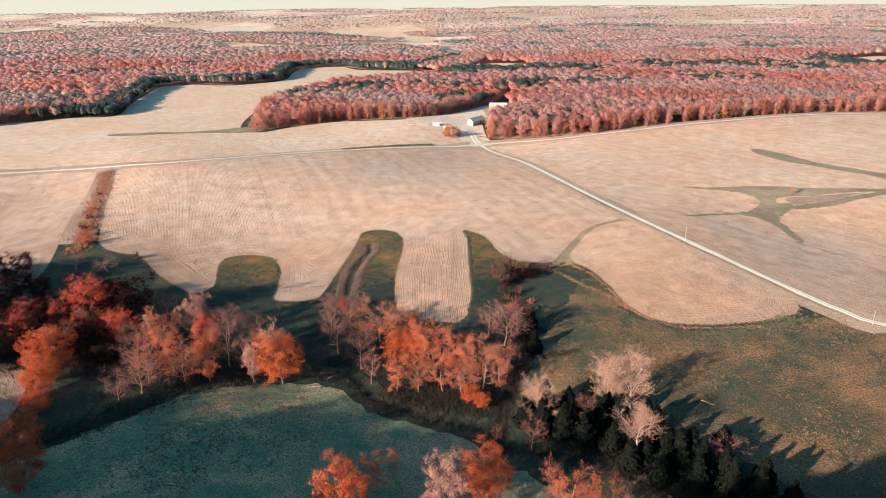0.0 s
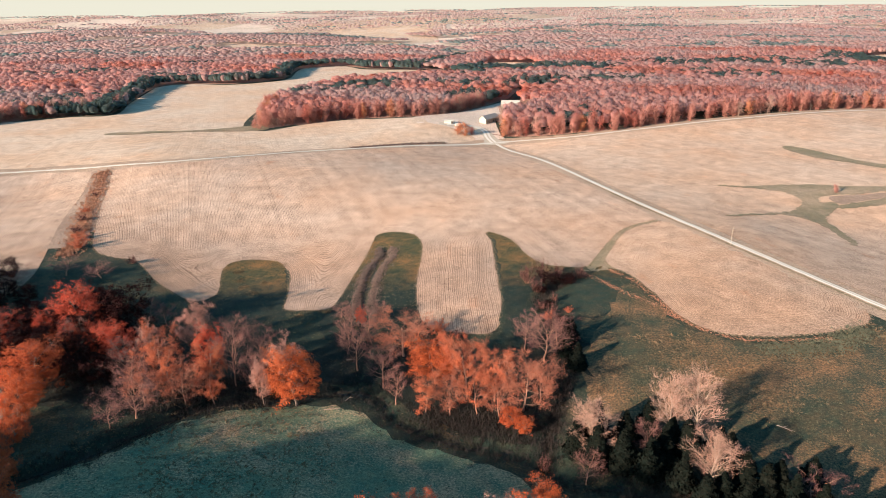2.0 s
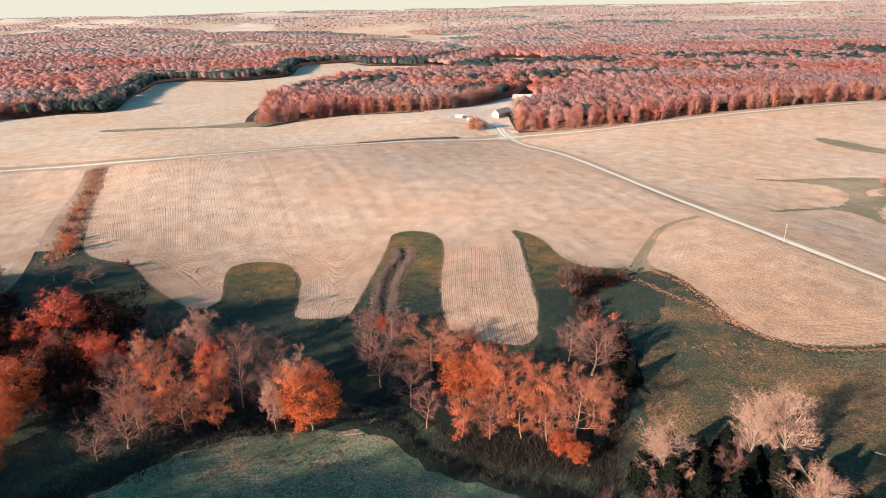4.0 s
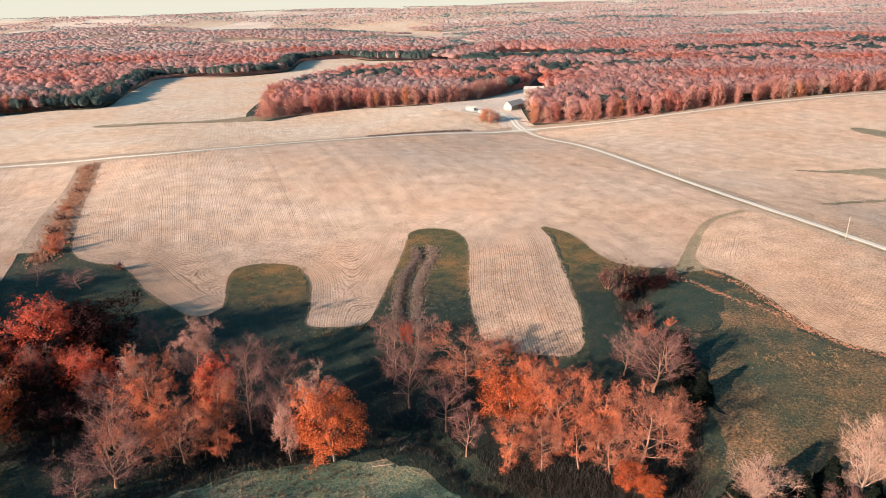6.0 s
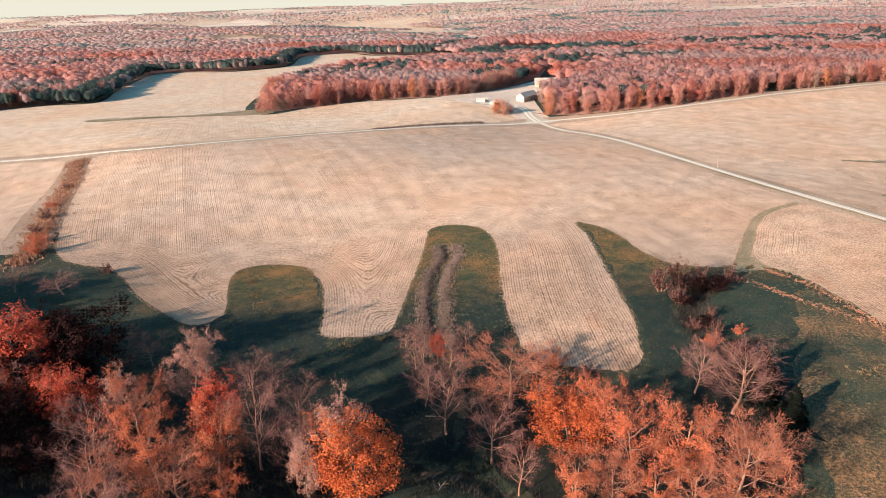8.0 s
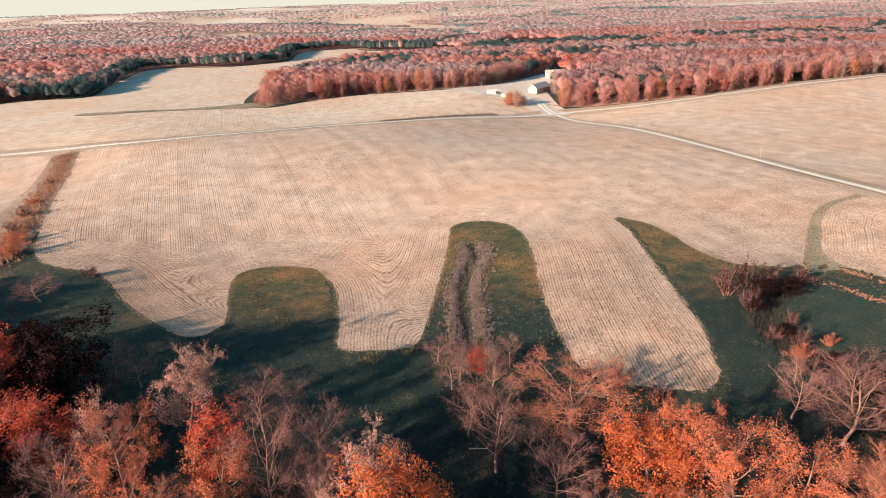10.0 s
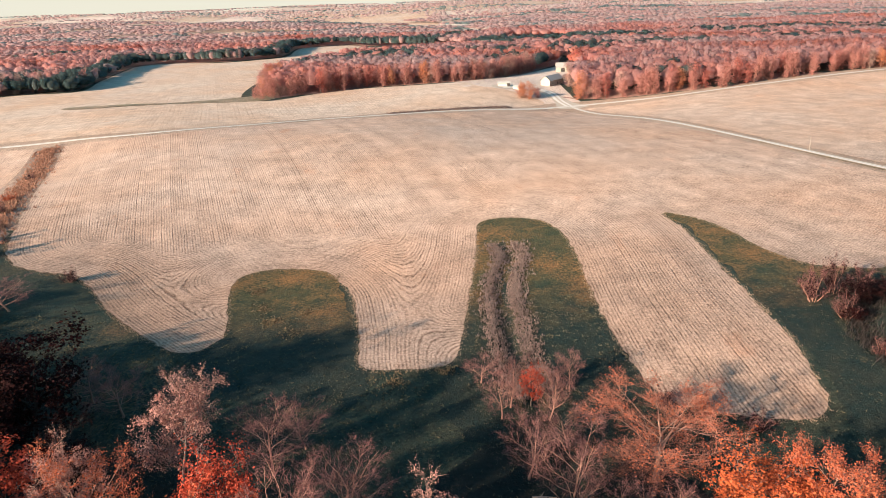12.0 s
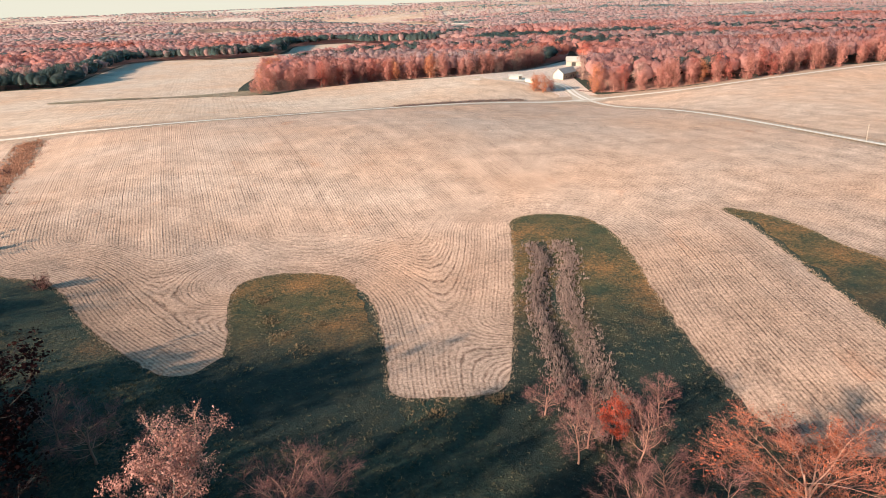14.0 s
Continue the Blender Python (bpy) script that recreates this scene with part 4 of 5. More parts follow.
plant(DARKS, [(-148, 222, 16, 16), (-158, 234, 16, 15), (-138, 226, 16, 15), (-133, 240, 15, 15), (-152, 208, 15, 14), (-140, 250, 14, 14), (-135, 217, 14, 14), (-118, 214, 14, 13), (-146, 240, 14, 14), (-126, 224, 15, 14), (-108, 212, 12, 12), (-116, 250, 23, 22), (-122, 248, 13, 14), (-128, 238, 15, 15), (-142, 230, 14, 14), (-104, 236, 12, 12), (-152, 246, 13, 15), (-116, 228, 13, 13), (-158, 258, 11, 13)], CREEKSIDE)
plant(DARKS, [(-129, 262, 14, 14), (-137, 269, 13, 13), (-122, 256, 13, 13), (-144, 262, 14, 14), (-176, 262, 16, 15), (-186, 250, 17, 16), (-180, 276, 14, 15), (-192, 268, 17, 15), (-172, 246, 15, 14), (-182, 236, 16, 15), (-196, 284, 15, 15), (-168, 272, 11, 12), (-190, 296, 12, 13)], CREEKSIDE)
plant(PALES, [(50, 184, 17, 12), (73, 188, 22, 13), (81, 187, 21, 13), (78, 167, 18, 12)], CREEKSIDE)
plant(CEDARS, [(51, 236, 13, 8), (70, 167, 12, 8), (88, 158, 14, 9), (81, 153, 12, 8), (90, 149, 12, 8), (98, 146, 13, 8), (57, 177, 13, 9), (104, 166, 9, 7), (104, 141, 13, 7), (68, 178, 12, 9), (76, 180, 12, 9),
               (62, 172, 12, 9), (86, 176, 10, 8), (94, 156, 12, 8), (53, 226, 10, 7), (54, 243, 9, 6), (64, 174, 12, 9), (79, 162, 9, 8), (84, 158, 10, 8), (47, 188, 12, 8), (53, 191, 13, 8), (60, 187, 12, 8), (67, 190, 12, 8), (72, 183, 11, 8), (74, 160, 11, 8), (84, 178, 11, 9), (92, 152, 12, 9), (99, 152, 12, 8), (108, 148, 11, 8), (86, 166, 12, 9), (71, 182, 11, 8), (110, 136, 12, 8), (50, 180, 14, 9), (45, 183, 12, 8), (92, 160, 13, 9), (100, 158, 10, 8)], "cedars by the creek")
plant(SHRUBS, [(35, 181, 6, 5), (-178, 333, 6, 11), (-190, 354, 3.5, 8), (-204, 392, 3, 7), (-220, 433, 3, 6), (-94, 135, 11, 9), (-146, 320, 4, 6), (4, 253, 4.5, 8), (-3, 256, 4, 7), (56, 262, 3, 4),
               (46, 268, 4, 6), (47, 258, 4, 6), (-197, 374, 4, 7), (-184, 344, 5, 9), (12, 248, 4, 7)], "shrubs at the field edges")
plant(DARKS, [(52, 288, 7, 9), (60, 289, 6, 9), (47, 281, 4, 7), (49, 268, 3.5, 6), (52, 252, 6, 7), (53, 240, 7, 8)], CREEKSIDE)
plant(SHRUBS[:1], [(43, 289, 9, 9), (50, 293, 9, 8), (57, 294, 7, 8), (66, 295, 6, 8), (46, 281, 6, 7), (49, 262, 6, 6), (52, 272, 4, 5)], "shrubs at the field edges")
# the wooded ridge behind the first view, whose shadow lies on the valley
_r = random.Random(19)
BACK = []
for _k in range(640):
    _x = _r.uniform(-330, 130)
    _y = 30 - 0.34 * (_x + 90) + _r.uniform(-30, 18) if _x < -40 else 13 - 0.13 * _x + _r.uniform(-26, 26)
    _tall = _r.uniform(23, 28) if 0.59 * _x - 0.81 * _y < -104 else _r.uniform(14, 20)
    BACK.append((_x, _y, _tall, _tall * _r.uniform(0.55, 0.65)))
for _k in range(18):
    BACK.append((_r.uniform(-225, -180), _r.uniform(195, 250), _r.uniform(14, 19), _r.uniform(13, 16)))
for _k in range(110):
    _x = _r.uniform(-6, 165)
    BACK.append((_x, _r.uniform(66, 86) + 0.07 * _x, _r.uniform(22, 25), _r.uniform(12, 15)))
for _k in range(60):
    BACK.append((_r.uniform(-255, -208), _r.uniform(205, 268), _r.uniform(19, 24), _r.uniform(13, 16)))
settle()


# ---- far woods ----
def far_tree(rng, rings, segs, cards, size):
    """One far tree, 1 m wide and 1 m high: a lumpy crown with small sprays standing out of it."""
    bumps = rng.normal(0, 1, (7, 3))
    bumps[:, 2] = np.abs(bumps[:, 2])
    bumps /= np.linalg.norm(bumps, axis=1)[:, None]

    def shell(d):
        lump = np.exp(-(1 - d @ bumps.T) / 0.07).max(1)
        return d * (0.32 + 0.20 * lump)[:, None] * np.array([1, 1, 0.92]) + np.array([0, 0, 0.54])

    d = [(0, 0, 1.0)]
    for r in range(rings):
        th = 0.42 + 1.95 * r / max(1, rings - 1)
        for s in range(segs):
            ph = (s + 0.5 * (r % 2) + rng.uniform(-0.2, 0.2)) * math.tau / segs
            d.append((math.sin(th) * math.cos(ph), math.sin(th) * math.sin(ph), math.cos(th)))
    d = np.array(d)
    v = shell(d) + rng.normal(0, 0.022, d.shape)
    f = []
    for s in range(segs):
        t = (s + 1) % segs
        f.append((0, 1 + s, 1 + t))
        for r in range(rings - 1):
            p, q = 1 + r * segs, 1 + (r + 1) * segs
            f += [(p + s, q + s, q + t), (p + s, q + t, p + t)]
    f = np.array(f)
    face = np.cross(v[f[:, 1]] - v[f[:, 0]], v[f[:, 2]] - v[f[:, 0]])
    n = np.zeros_like(v)
    for k in range(3):
        np.add.at(n, f[:, k], face)
    n /= np.linalg.norm(n, axis=1)[:, None]
    e = rng.normal(0, 1, (cards, 3))
    e[:, 2] = np.abs(e[:, 2]) * np.where(rng.random(cards) < 0.8, 1, -0.6)
    e /= np.linalg.norm(e, axis=1)[:, None]
    # fine boughs that fan out through the crown
    tip = shell(e) * np.array([1.0, 1.0, 1.02]) + e * rng.uniform(-0.03, 0.035, (cards, 1)) + rng.normal(0, 0.015, (cards, 3))
    foot = np.array([0, 0, 0.30]) + (tip - np.array([0, 0, 0.30])) * rng.uniform(0.80, 0.92, (cards, 1)) + rng.normal(0, 0.02, (cards, 3))
    s = np.cross(tip - foot, rng.normal(0, 1, (cards, 3)))
    s /= np.linalg.norm(s, axis=1)[:, None]
    r = size * rng.uniform(0.6, 1.35, (cards, 1))
    w = np.stack([foot, tip - s * r, tip + s * r], 1).reshape(-1, 3)
    g = np.arange(3 * cards).reshape(cards, 3) + len(v)
    v = (v - np.array([0, 0, 0.5])) * 0.95 + np.array([0, 0, 0.49])
    return np.concatenate([v, w]), np.concatenate([f, g]), np.concatenate([n * 0.7 + np.array([0, 0, 0.45]), np.repeat(e * 0.7 + np.array([0, 0, 0.45]), 3, 0)])


def woods(name, where, tall, wide, rings, segs, cards, size, seed, tint, label, group="", m=None, deep=1.0):
    """Many trees as one mesh."""
    rng = np.random.default_rng(seed)
    kinds = [far_tree(rng, rings, segs, cards, size) for _ in range(16)]
    z = land(where[:, 0], where[:, 1])
    n = len(where)
    h = tall * (1 + 0.10 * waves(where, 40, 77)) * rng.uniform(0.86, 1.10, n)
    w = wide * rng.uniform(0.55, 1.45, n)
    a = rng.uniform(0, math.tau, n)
    which = rng.integers(0, len(kinds), n)
    vs, fs, ts, ns, base = [], [], [], [], 0
    for k, (v, f, nv) in enumerate(kinds):
        i = np.nonzero(which == k)[0]
        co, si = np.cos(a[i])[:, None], np.sin(a[i])[:, None]
        x = (v[:, 0] * co - v[:, 1] * si) * w[i, None] + where[i, :1]
        y = (v[:, 0] * si + v[:, 1] * co) * w[i, None] + where[i, 1:]
        zz = (1 - deep * (1 - v[:, 2])) * h[i, None] + z[i, None]
        vs.append(np.stack([x, y, zz], -1).reshape(-1, 3))
        fs.append((f[None] + (np.arange(len(i)) * len(v))[:, None, None]).reshape(-1, 3) + base)
        nv = nv * np.array([1, 1, 1 / deep])
        nv = nv / np.linalg.norm(nv, axis=1)[:, None]
        ns.append(np.stack([nv[:, 0] * co - nv[:, 1] * si, nv[:, 0] * si + nv[:, 1] * co, np.broadcast_to(nv[:, 2], (len(i), len(v)))], -1).reshape(-1, 3))
        ts.append(np.repeat(tint[i], len(v)))
        base += len(i) * len(v)
    me = mesh_of(name, np.concatenate(vs), np.concatenate(fs), [m or M_WOODS], values={"tint": np.concatenate(ts)}, normals=np.concatenate(ns))
    return tagged(new(name, me), label, "woods", group, kind="stuff")


def jittered(x0, x1, y0, y1, step, seed):
    rng = np.random.default_rng(seed)
    gx, gy = np.meshgrid(np.arange(x0, x1, step), np.arange(y0, y1, step))
    p = np.stack([gx.ravel(), gy.ravel()], -1) + rng.uniform(-0.45, 0.45, (gx.size, 2)) * step
    return p[np.abs(p[:, 0] + 10) < 0.78 * p[:, 1] + 90]


def waves(p, scale, seed):
    """Soft random field, about -1 to 1."""
    rng = np.random.default_rng(seed)
    out = np.zeros(len(p))
    for _ in range(7):
        k = rng.normal(0, 1, 2) / scale
        out += np.sin(p @ k + rng.uniform(0, 6.28))
    return out / 2.6


WOOD_WEST = [(-900, 600), (-520, 640), (-448, 742), (-409, 760), (-372, 772), (-392, 860), (-420, 980), (-430, 1048), (-393, 1074), (-323, 1062), (-284, 1085), (-258, 1130), (-270, 1300),
             (-192, 1350), (-140, 1290), (-30, 1255), (60, 1500), (-100, 1800), (-700, 1800), (-1500, 1400)]
WOOD_MIDDLE = [(-172, 664), (-150, 682), (-125, 690), (-100, 714), (-60, 716), (-20, 714), (14, 740), (46, 780), (84, 850), (110, 960), (60, 1100), (-30, 1120), (-148, 1046), (-203, 869), (-196, 760), (-184, 690)]
WOOD_EAST = [(46, 640), (60, 634), (80, 630), (150, 618), (198, 634), (246, 652), (308, 670), (369, 691), (420, 706), (500, 724), (700, 752), (1300, 860), (1600, 1800), (100, 1800), (60, 1500), (-30, 1255), (60, 1100),
             (115, 960), (100, 860), (92, 790), (66, 735), (56, 690)]
FAR_FIELDS = [[(-634, 2081), (-698, 2577), (-515, 2849), (-340, 2944), (-94, 2829), (-33, 2635), (-28, 2383), (-139, 2154), (-322, 2189), (-364, 2024), (-503, 1981)],
              [(53, 1318), (88, 1375), (177, 1351), (175, 1282), (104, 1268)], [(244, 2095), (342, 2454), (434, 2405), (458, 2133), (410, 1895), (294, 1956)],
              [(870, 2537), (1020, 2726), (1207, 2696), (1139, 2516), (941, 2346)]]
FAR_FIELDS += [[(-2168, 3391), (-2239, 3799), (-2130, 3946), (-1822, 3423), (-1714, 2823)], [(-1434, 2773), (-1438, 3025), (-1237, 3359), (-1026, 3478), (-976, 3307), (-1099, 2530)],
               [(-724, 3043), (-582, 3223), (-167, 3317), (22, 3131), (-74, 2934), (-449, 3028)], [(-398, 3445), (54, 3970), (564, 3935), (653, 3711), (175, 3147)],
               [(873, 3618), (1287, 3813), (1543, 3689), (1454, 3469), (1099, 3405)], [(1511, 2657), (1846, 2898), (1687, 2639), (1490, 2542)], [(813, 1386), (945, 1439), (855, 1294), (788, 1302)]]
for _f in FAR_FIELDS:
    _mid = sum(q[1] for q in _f) / len(_f)
    _f[:] = [(x, y - (0.10 * y - 60) * (y < _mid)) for x, y in _f]
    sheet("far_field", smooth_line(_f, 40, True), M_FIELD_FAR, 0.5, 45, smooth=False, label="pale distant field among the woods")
CLEARINGS = FAR_FIELDS + [[(40, 630), (58, 636), (60, 690), (84, 715), (116, 795), (66, 815), (40, 770)]]


def wooded(p):
    near = np.zeros(len(p), bool)
    for q in (WOOD_WEST, WOOD_MIDDLE, WOOD_EAST):
        near |= inside(p, q)
    for q in CLEARINGS:
        near &= ~inside(p, q)
    far = (waves(p, 190, 5) + 0.5 * waves(p, 70, 6) + 0.55 + 0.45 * np.tanh((p[:, 0] - 150) / 700) > 0) & (p[:, 1] > 1500)
    return near | far


def tints(p, seed, shift=0.0):
    rng = np.random.default_rng(seed)
    t = 0.48 + shift + 0.20 * waves(p, 60, 21) + rng.normal(0, 0.09, len(p))
    # pockets of evergreens and of shade, both given as dark tints
    dark = waves(p * np.array([0.55, 1.5]), 85, 33) + 0.5 * waves(p, 40, 35) + rng.normal(0, 0.35, len(p)) > np.where(p[:, 1] > 850, 0.95, 1.35)
    # shade on the wood's eastern margin and behind the farmyard, painted as dark tints
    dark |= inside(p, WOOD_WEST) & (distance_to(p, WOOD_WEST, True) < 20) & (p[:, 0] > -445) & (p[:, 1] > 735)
    dark |= (np.hypot(p[:, 0] - 40, p[:, 1] - 812) < 34) & (rng.random(len(p)) < 0.8)
    return np.where(dark, rng.uniform(0, 0.1, len(p)), np.clip(t, 0.16, 1.0))


def edge_tree(seed):
    """A wood's edge tree: stem, some limbs, clumps of leaves."""
    rng = np.random.default_rng(seed)
    wood = Soup()
    stem = limb_line(rng, np.zeros(3), np.array([0, 0, 1.0]), 15, 6, 0.06, 0.1)
    wood.add(*tube(stem, np.linspace(0.32, 0.07, 7), 5))
    c = []
    for k in range(11):
        i = k % 6
        az, el = k * 2.4, rng.uniform(0.3, 1.0)
        d = np.array([math.cos(az) * math.cos(el), math.sin(az) * math.cos(el), math.sin(el)])
        line = limb_line(rng, stem[i], d, rng.uniform(4, 6.5), 3, 0.15, 0.1)
        wood.add(*tube(line, [0.14, 0.1, 0.06, 0.03], 4))
        for q in line[1:]:
            c.append(q + rng.normal(0, 1.2, (46, 3)))
    c.append(stem[-1] + rng.normal(0, 1.3, (160, 3)))
    c = np.concatenate(c)
    leafy = Soup()
    out = c - np.array([0, 0, 9.0])
    leafy.add(*quads(rng, c, 0.50, out / np.linalg.norm(out, axis=1)[:, None], 1.7))
    return wood, leafy


for _w in (WOOD_WEST, WOOD_MIDDLE, WOOD_EAST):
    sheet("forest_floor", _w, M_LITTER, 0.06, 40, 10, smooth=False, label="brown leaf litter under the autumn wood", category="ground")
_p = jittered(-900, 900, 600, 850, 8.0, 1)
_p = _p[wooded(_p) & ~inside(_p, [(34, 664), (48, 660), (72, 690), (62, 704), (46, 694)]) & ~inside(_p, [(66, 732), (98, 728), (112, 776), (68, 790)])]
_edge_d = np.minimum.reduce([distance_to(_p, q, True) for q in (WOOD_WEST, WOOD_MIDDLE, WOOD_EAST)])
_front = (_edge_d < 11) & (_p[:, 1] < 800) & (_p[:, 0] > -480) & (_p[:, 0] < 560)
_pick = np.nonzero(_front)[0]
_pick = _pick[np.argsort(_p[_pick, 1], kind="stable")][:300]
_singles = _p[_pick]
EDGE_LOOKS = [("rust_edge_tree", "rust leaved tree at the edge of the wood", M_EDGE_RUST, M_BARK_WARM), ("orange_edge_tree", "orange leaved tree at the edge of the wood", M_EDGE_ORANGE, M_BARK_WARM),
              ("bare_edge_tree", "greyish pink half-bare tree at the edge of the wood", M_EDGE_PALE, M_BARK_PALE), ("red_edge_tree", "dull red leaved tree at the edge of the wood", M_EDGE_RED, M_BARK),
              ("evergreen_edge_tree", "edge tree with shade painted into its dark blue-green leaves", M_EDGE_SHADE, M_BARK)]
_kinds = []
for _i, (_name, _label, _m, _bark) in enumerate(EDGE_LOOKS):
    _w, _lv = edge_tree(90 + _i)
    _ob = tagged(new(_name), _label, "tree", "trees at the edge of the wood")
    part("trunk", _w.mesh("trunk", _bark), _ob)
    part("crown", _lv.mesh("crown", _m), _ob)
    _ob["tall"], _ob["wide"] = 17.5, 11.0
    _kinds.append(_ob)
_rr = random.Random(4)
for _x, _y in _singles:
    plant([_kinds[4 if -430 < _x < -330 and _y > 740 and _rr.random() < 0.75 else _rr.choice((0, 0, 0, 0, 1, 2, 3))]], [(_x, _y, _rr.uniform(14, 20), _rr.uniform(9, 12))])
plant(_kinds[:1], [(249, 419, 6, 4), (-174, 661, 12, 9), (-181, 668, 10, 8), (31, 634, 8, 9)])
plant(_kinds[1:2], [(18, 630, 10, 9), (25, 629, 12, 9), (21, 636, 10, 8)])
settle()
_rest = np.delete(_p, _pick, axis=0)
# added rows of dark trees that paint the shaded face of the wood
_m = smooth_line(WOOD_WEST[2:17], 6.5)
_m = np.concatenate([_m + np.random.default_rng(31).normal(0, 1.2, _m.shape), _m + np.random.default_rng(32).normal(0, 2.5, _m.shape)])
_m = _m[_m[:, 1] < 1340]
woods("wood_margin", _m, 15, 12, 4, 7, 60, 0.03, 33, np.random.default_rng(34).choice([0.02, 0.05, 0.09, 0.1, 0.3], len(_m)), "dark trees painting the shaded margin of the western wood")
_back = np.array(BACK)
woods("ridge_wood", _back[:, :2], _back[:, 2], _back[:, 3] * 1.2, 4, 7, 40, 0.03, 5, tints(_back[:, :2], 6), "autumn wood on the ridge behind the valley")
woods("woods_near", _rest, 17, 15, 5, 8, 90, 0.024, 2, tints(_rest, 3), "autumn wood of rust, pink and grey trees behind the fields")
_p = jittered(-1300, 1300, 850, 1500, 11.0, 8)
_p = _p[wooded(_p)]
woods("woods_middle", _p, 16, 18, 4, 7, 45, 0.03, 9, tints(_p, 10), "rolling autumn woodland with evergreen and painted shade pockets", deep=0.85)
# from here outwards tints shift paler as well, to imitate haze
_p = jittered(-2200, 2200, 1500, 2600, 15.0, 11)
_p = _p[wooded(_p)]
woods("woods_far", _p, 14, 24, 3, 6, 14, 0.03, 12, tints(_p, 13, -0.1), "distant reddish woodland between pale fields", m=M_WOODS_HAZE, deep=0.6)
_p = jittered(-4200, 4200, 2600, 4700, 26.0, 14)
_p = _p[wooded(_p)]
woods("woods_horizon", _p, 13, 36, 2, 6, 6, 0.03, 15, tints(_p, 16, -0.2), "hazy reddish woodland along the horizon", m=M_WOODS_HAZE, deep=0.5)

# ---- farmstead and poles ----
def box(bm, x, y, z, sx, sy, sz):
    """A box with its foot at z."""
    m = Matrix.Translation((x, y, z + sz / 2)) @ Matrix.Diagonal((sx, sy, sz, 1))
    bmesh.ops.create_cube(bm, size=1.0, matrix=m)


def gable_house(name, label, x, y, turn, length, depth, eaves, ridge, wall_m, roof_m, openings):
    """A gabled building with roof, doors and windows as parts."""
    ob = tagged(new(name), label, "building")
    bm = bmesh.new()
    hl, hd = length / 2, depth / 2
    ring = [(-hd, 0), (hd, 0), (hd, eaves), (0, ridge), (-hd, eaves)]
    a = [bm.verts.new((-hl, v, w)) for v, w in ring]
    b = [bm.verts.new((hl, v, w)) for v, w in ring]
    bm.faces.new(a)
    bm.faces.new(b[::-1])
    for k in range(5):
        bm.faces.new((a[k], b[k], b[(k + 1) % 5], a[(k + 1) % 5]))
    part("wall", solid("wall", bm, wall_m), ob)
    slope = (ridge - eaves) / hd
    for s in (-1, 1):
        bm = bmesh.new()
        o, t = 0.5, 0.18
        pts = [(s * (hd + o), eaves - slope * o + 0.06), (0, ridge + 0.06), (0, ridge + 0.06 + t), (s * (hd + o), eaves - slope * o + 0.06 + t)]
        a = [bm.verts.new((-hl - o, v, w)) for v, w in pts]
        b = [bm.verts.new((hl + o, v, w)) for v, w in pts]
        bm.faces.new(a)
        bm.faces.new(b[::-1])
        for k in range(4):
            bm.faces.new((a[k], b[k], b[(k + 1) % 4], a[(k + 1) % 4]))
        part("roof", solid("roof", bm, roof_m), ob)
    for kind, u, z, w, h in openings:
        bm = bmesh.new()
        box(bm, u, -hd - 0.03, z, w, 0.08, h)
        part(kind, solid(kind, bm, M_DARK), ob)
    ob.matrix_basis = pose(x, y, height(x, y) - 0.2, 0, 0, turn)
    return ob


gable_house("machine_shed", "long white metal shed in the farmyard", 10, 664, -8, 9, 5, 2.8, 3.5, M_WHITE, M_WHITE, [("door", 3.5, 0.2, 2.2, 2.4)])
gable_house("garage", "low white garage beside the drive", 20, 655, -20, 7, 5, 2.4, 3.2, M_WHITE, M_WHITE, [("door", 3.0, 0.2, 1.6, 2.0)])
gable_house("farmhouse", "long cream gabled farmhouse by the gravel drive", 50, 683, 52, 22, 8, 4.2, 7.4, M_CREAM, M_ROOF, [("door", 2, 0.4, 1.1, 2.1), ("window", -6, 1.0, 1.0, 1.3), ("window", 6, 1.0, 1.0, 1.3)])
gable_house("barn", "large pale barn with a weathered grey roof", 80, 777, -8, 20, 12, 4.5, 8.0, M_CREAM, M_ROOF, [("door", -4, 0.3, 3.6, 3.4), ("window", 4, 1.6, 1.2, 1.2)])


def pole_kind():
    """A timber utility pole with a crossarm and insulators."""
    ob = tagged(new("utility_pole"), "weathered timber utility pole with a crossarm by the road", "utility pole", "utility poles along the roads")
    v, f = tube(np.array([[0, 0, -0.5], [0, 0, 4.5], [0, 0, 9.2]]), [0.13, 0.11, 0.09], 8)
    part("pole", mesh_of("pole", v, f, [M_POLE]), ob)
    bm = bmesh.new()
    box(bm, 0, 0.16, 8.4, 2.2, 0.1, 0.12)
    part("crossarm", solid("crossarm", bm, M_POLE), ob)
    for x in (-1.0, 0.95):
        v, f = tube(np.array([[x, 0.16, 8.52], [x, 0.16, 8.64], [x, 0.16, 8.72]]), [0.05, 0.06, 0.02], 6)
        part("insulator", mesh_of("insulator", v, f, [M_WHITE]), ob)
    return ob


POLES = [(143, 319, 20), (111, 418, 15), (190, 234, 30), (-240, 514, 80), (312, 668, 75), (38, 622, 40), (31, 636, 40), (372, 690, 75)]
_pole = pole_kind()
for _x, _y, _a in POLES[1:]:
    copy_thing(_pole, pose(_x, _y, height(_x, _y), 0, _turn.uniform(-1.5, 1.5), _a) @ Matrix.Diagonal((0.7, 0.7, 0.72, 1)))
_pole.matrix_basis = pose(POLES[0][0], POLES[0][1], height(*POLES[0][:2]), 0, 1, POLES[0][2])

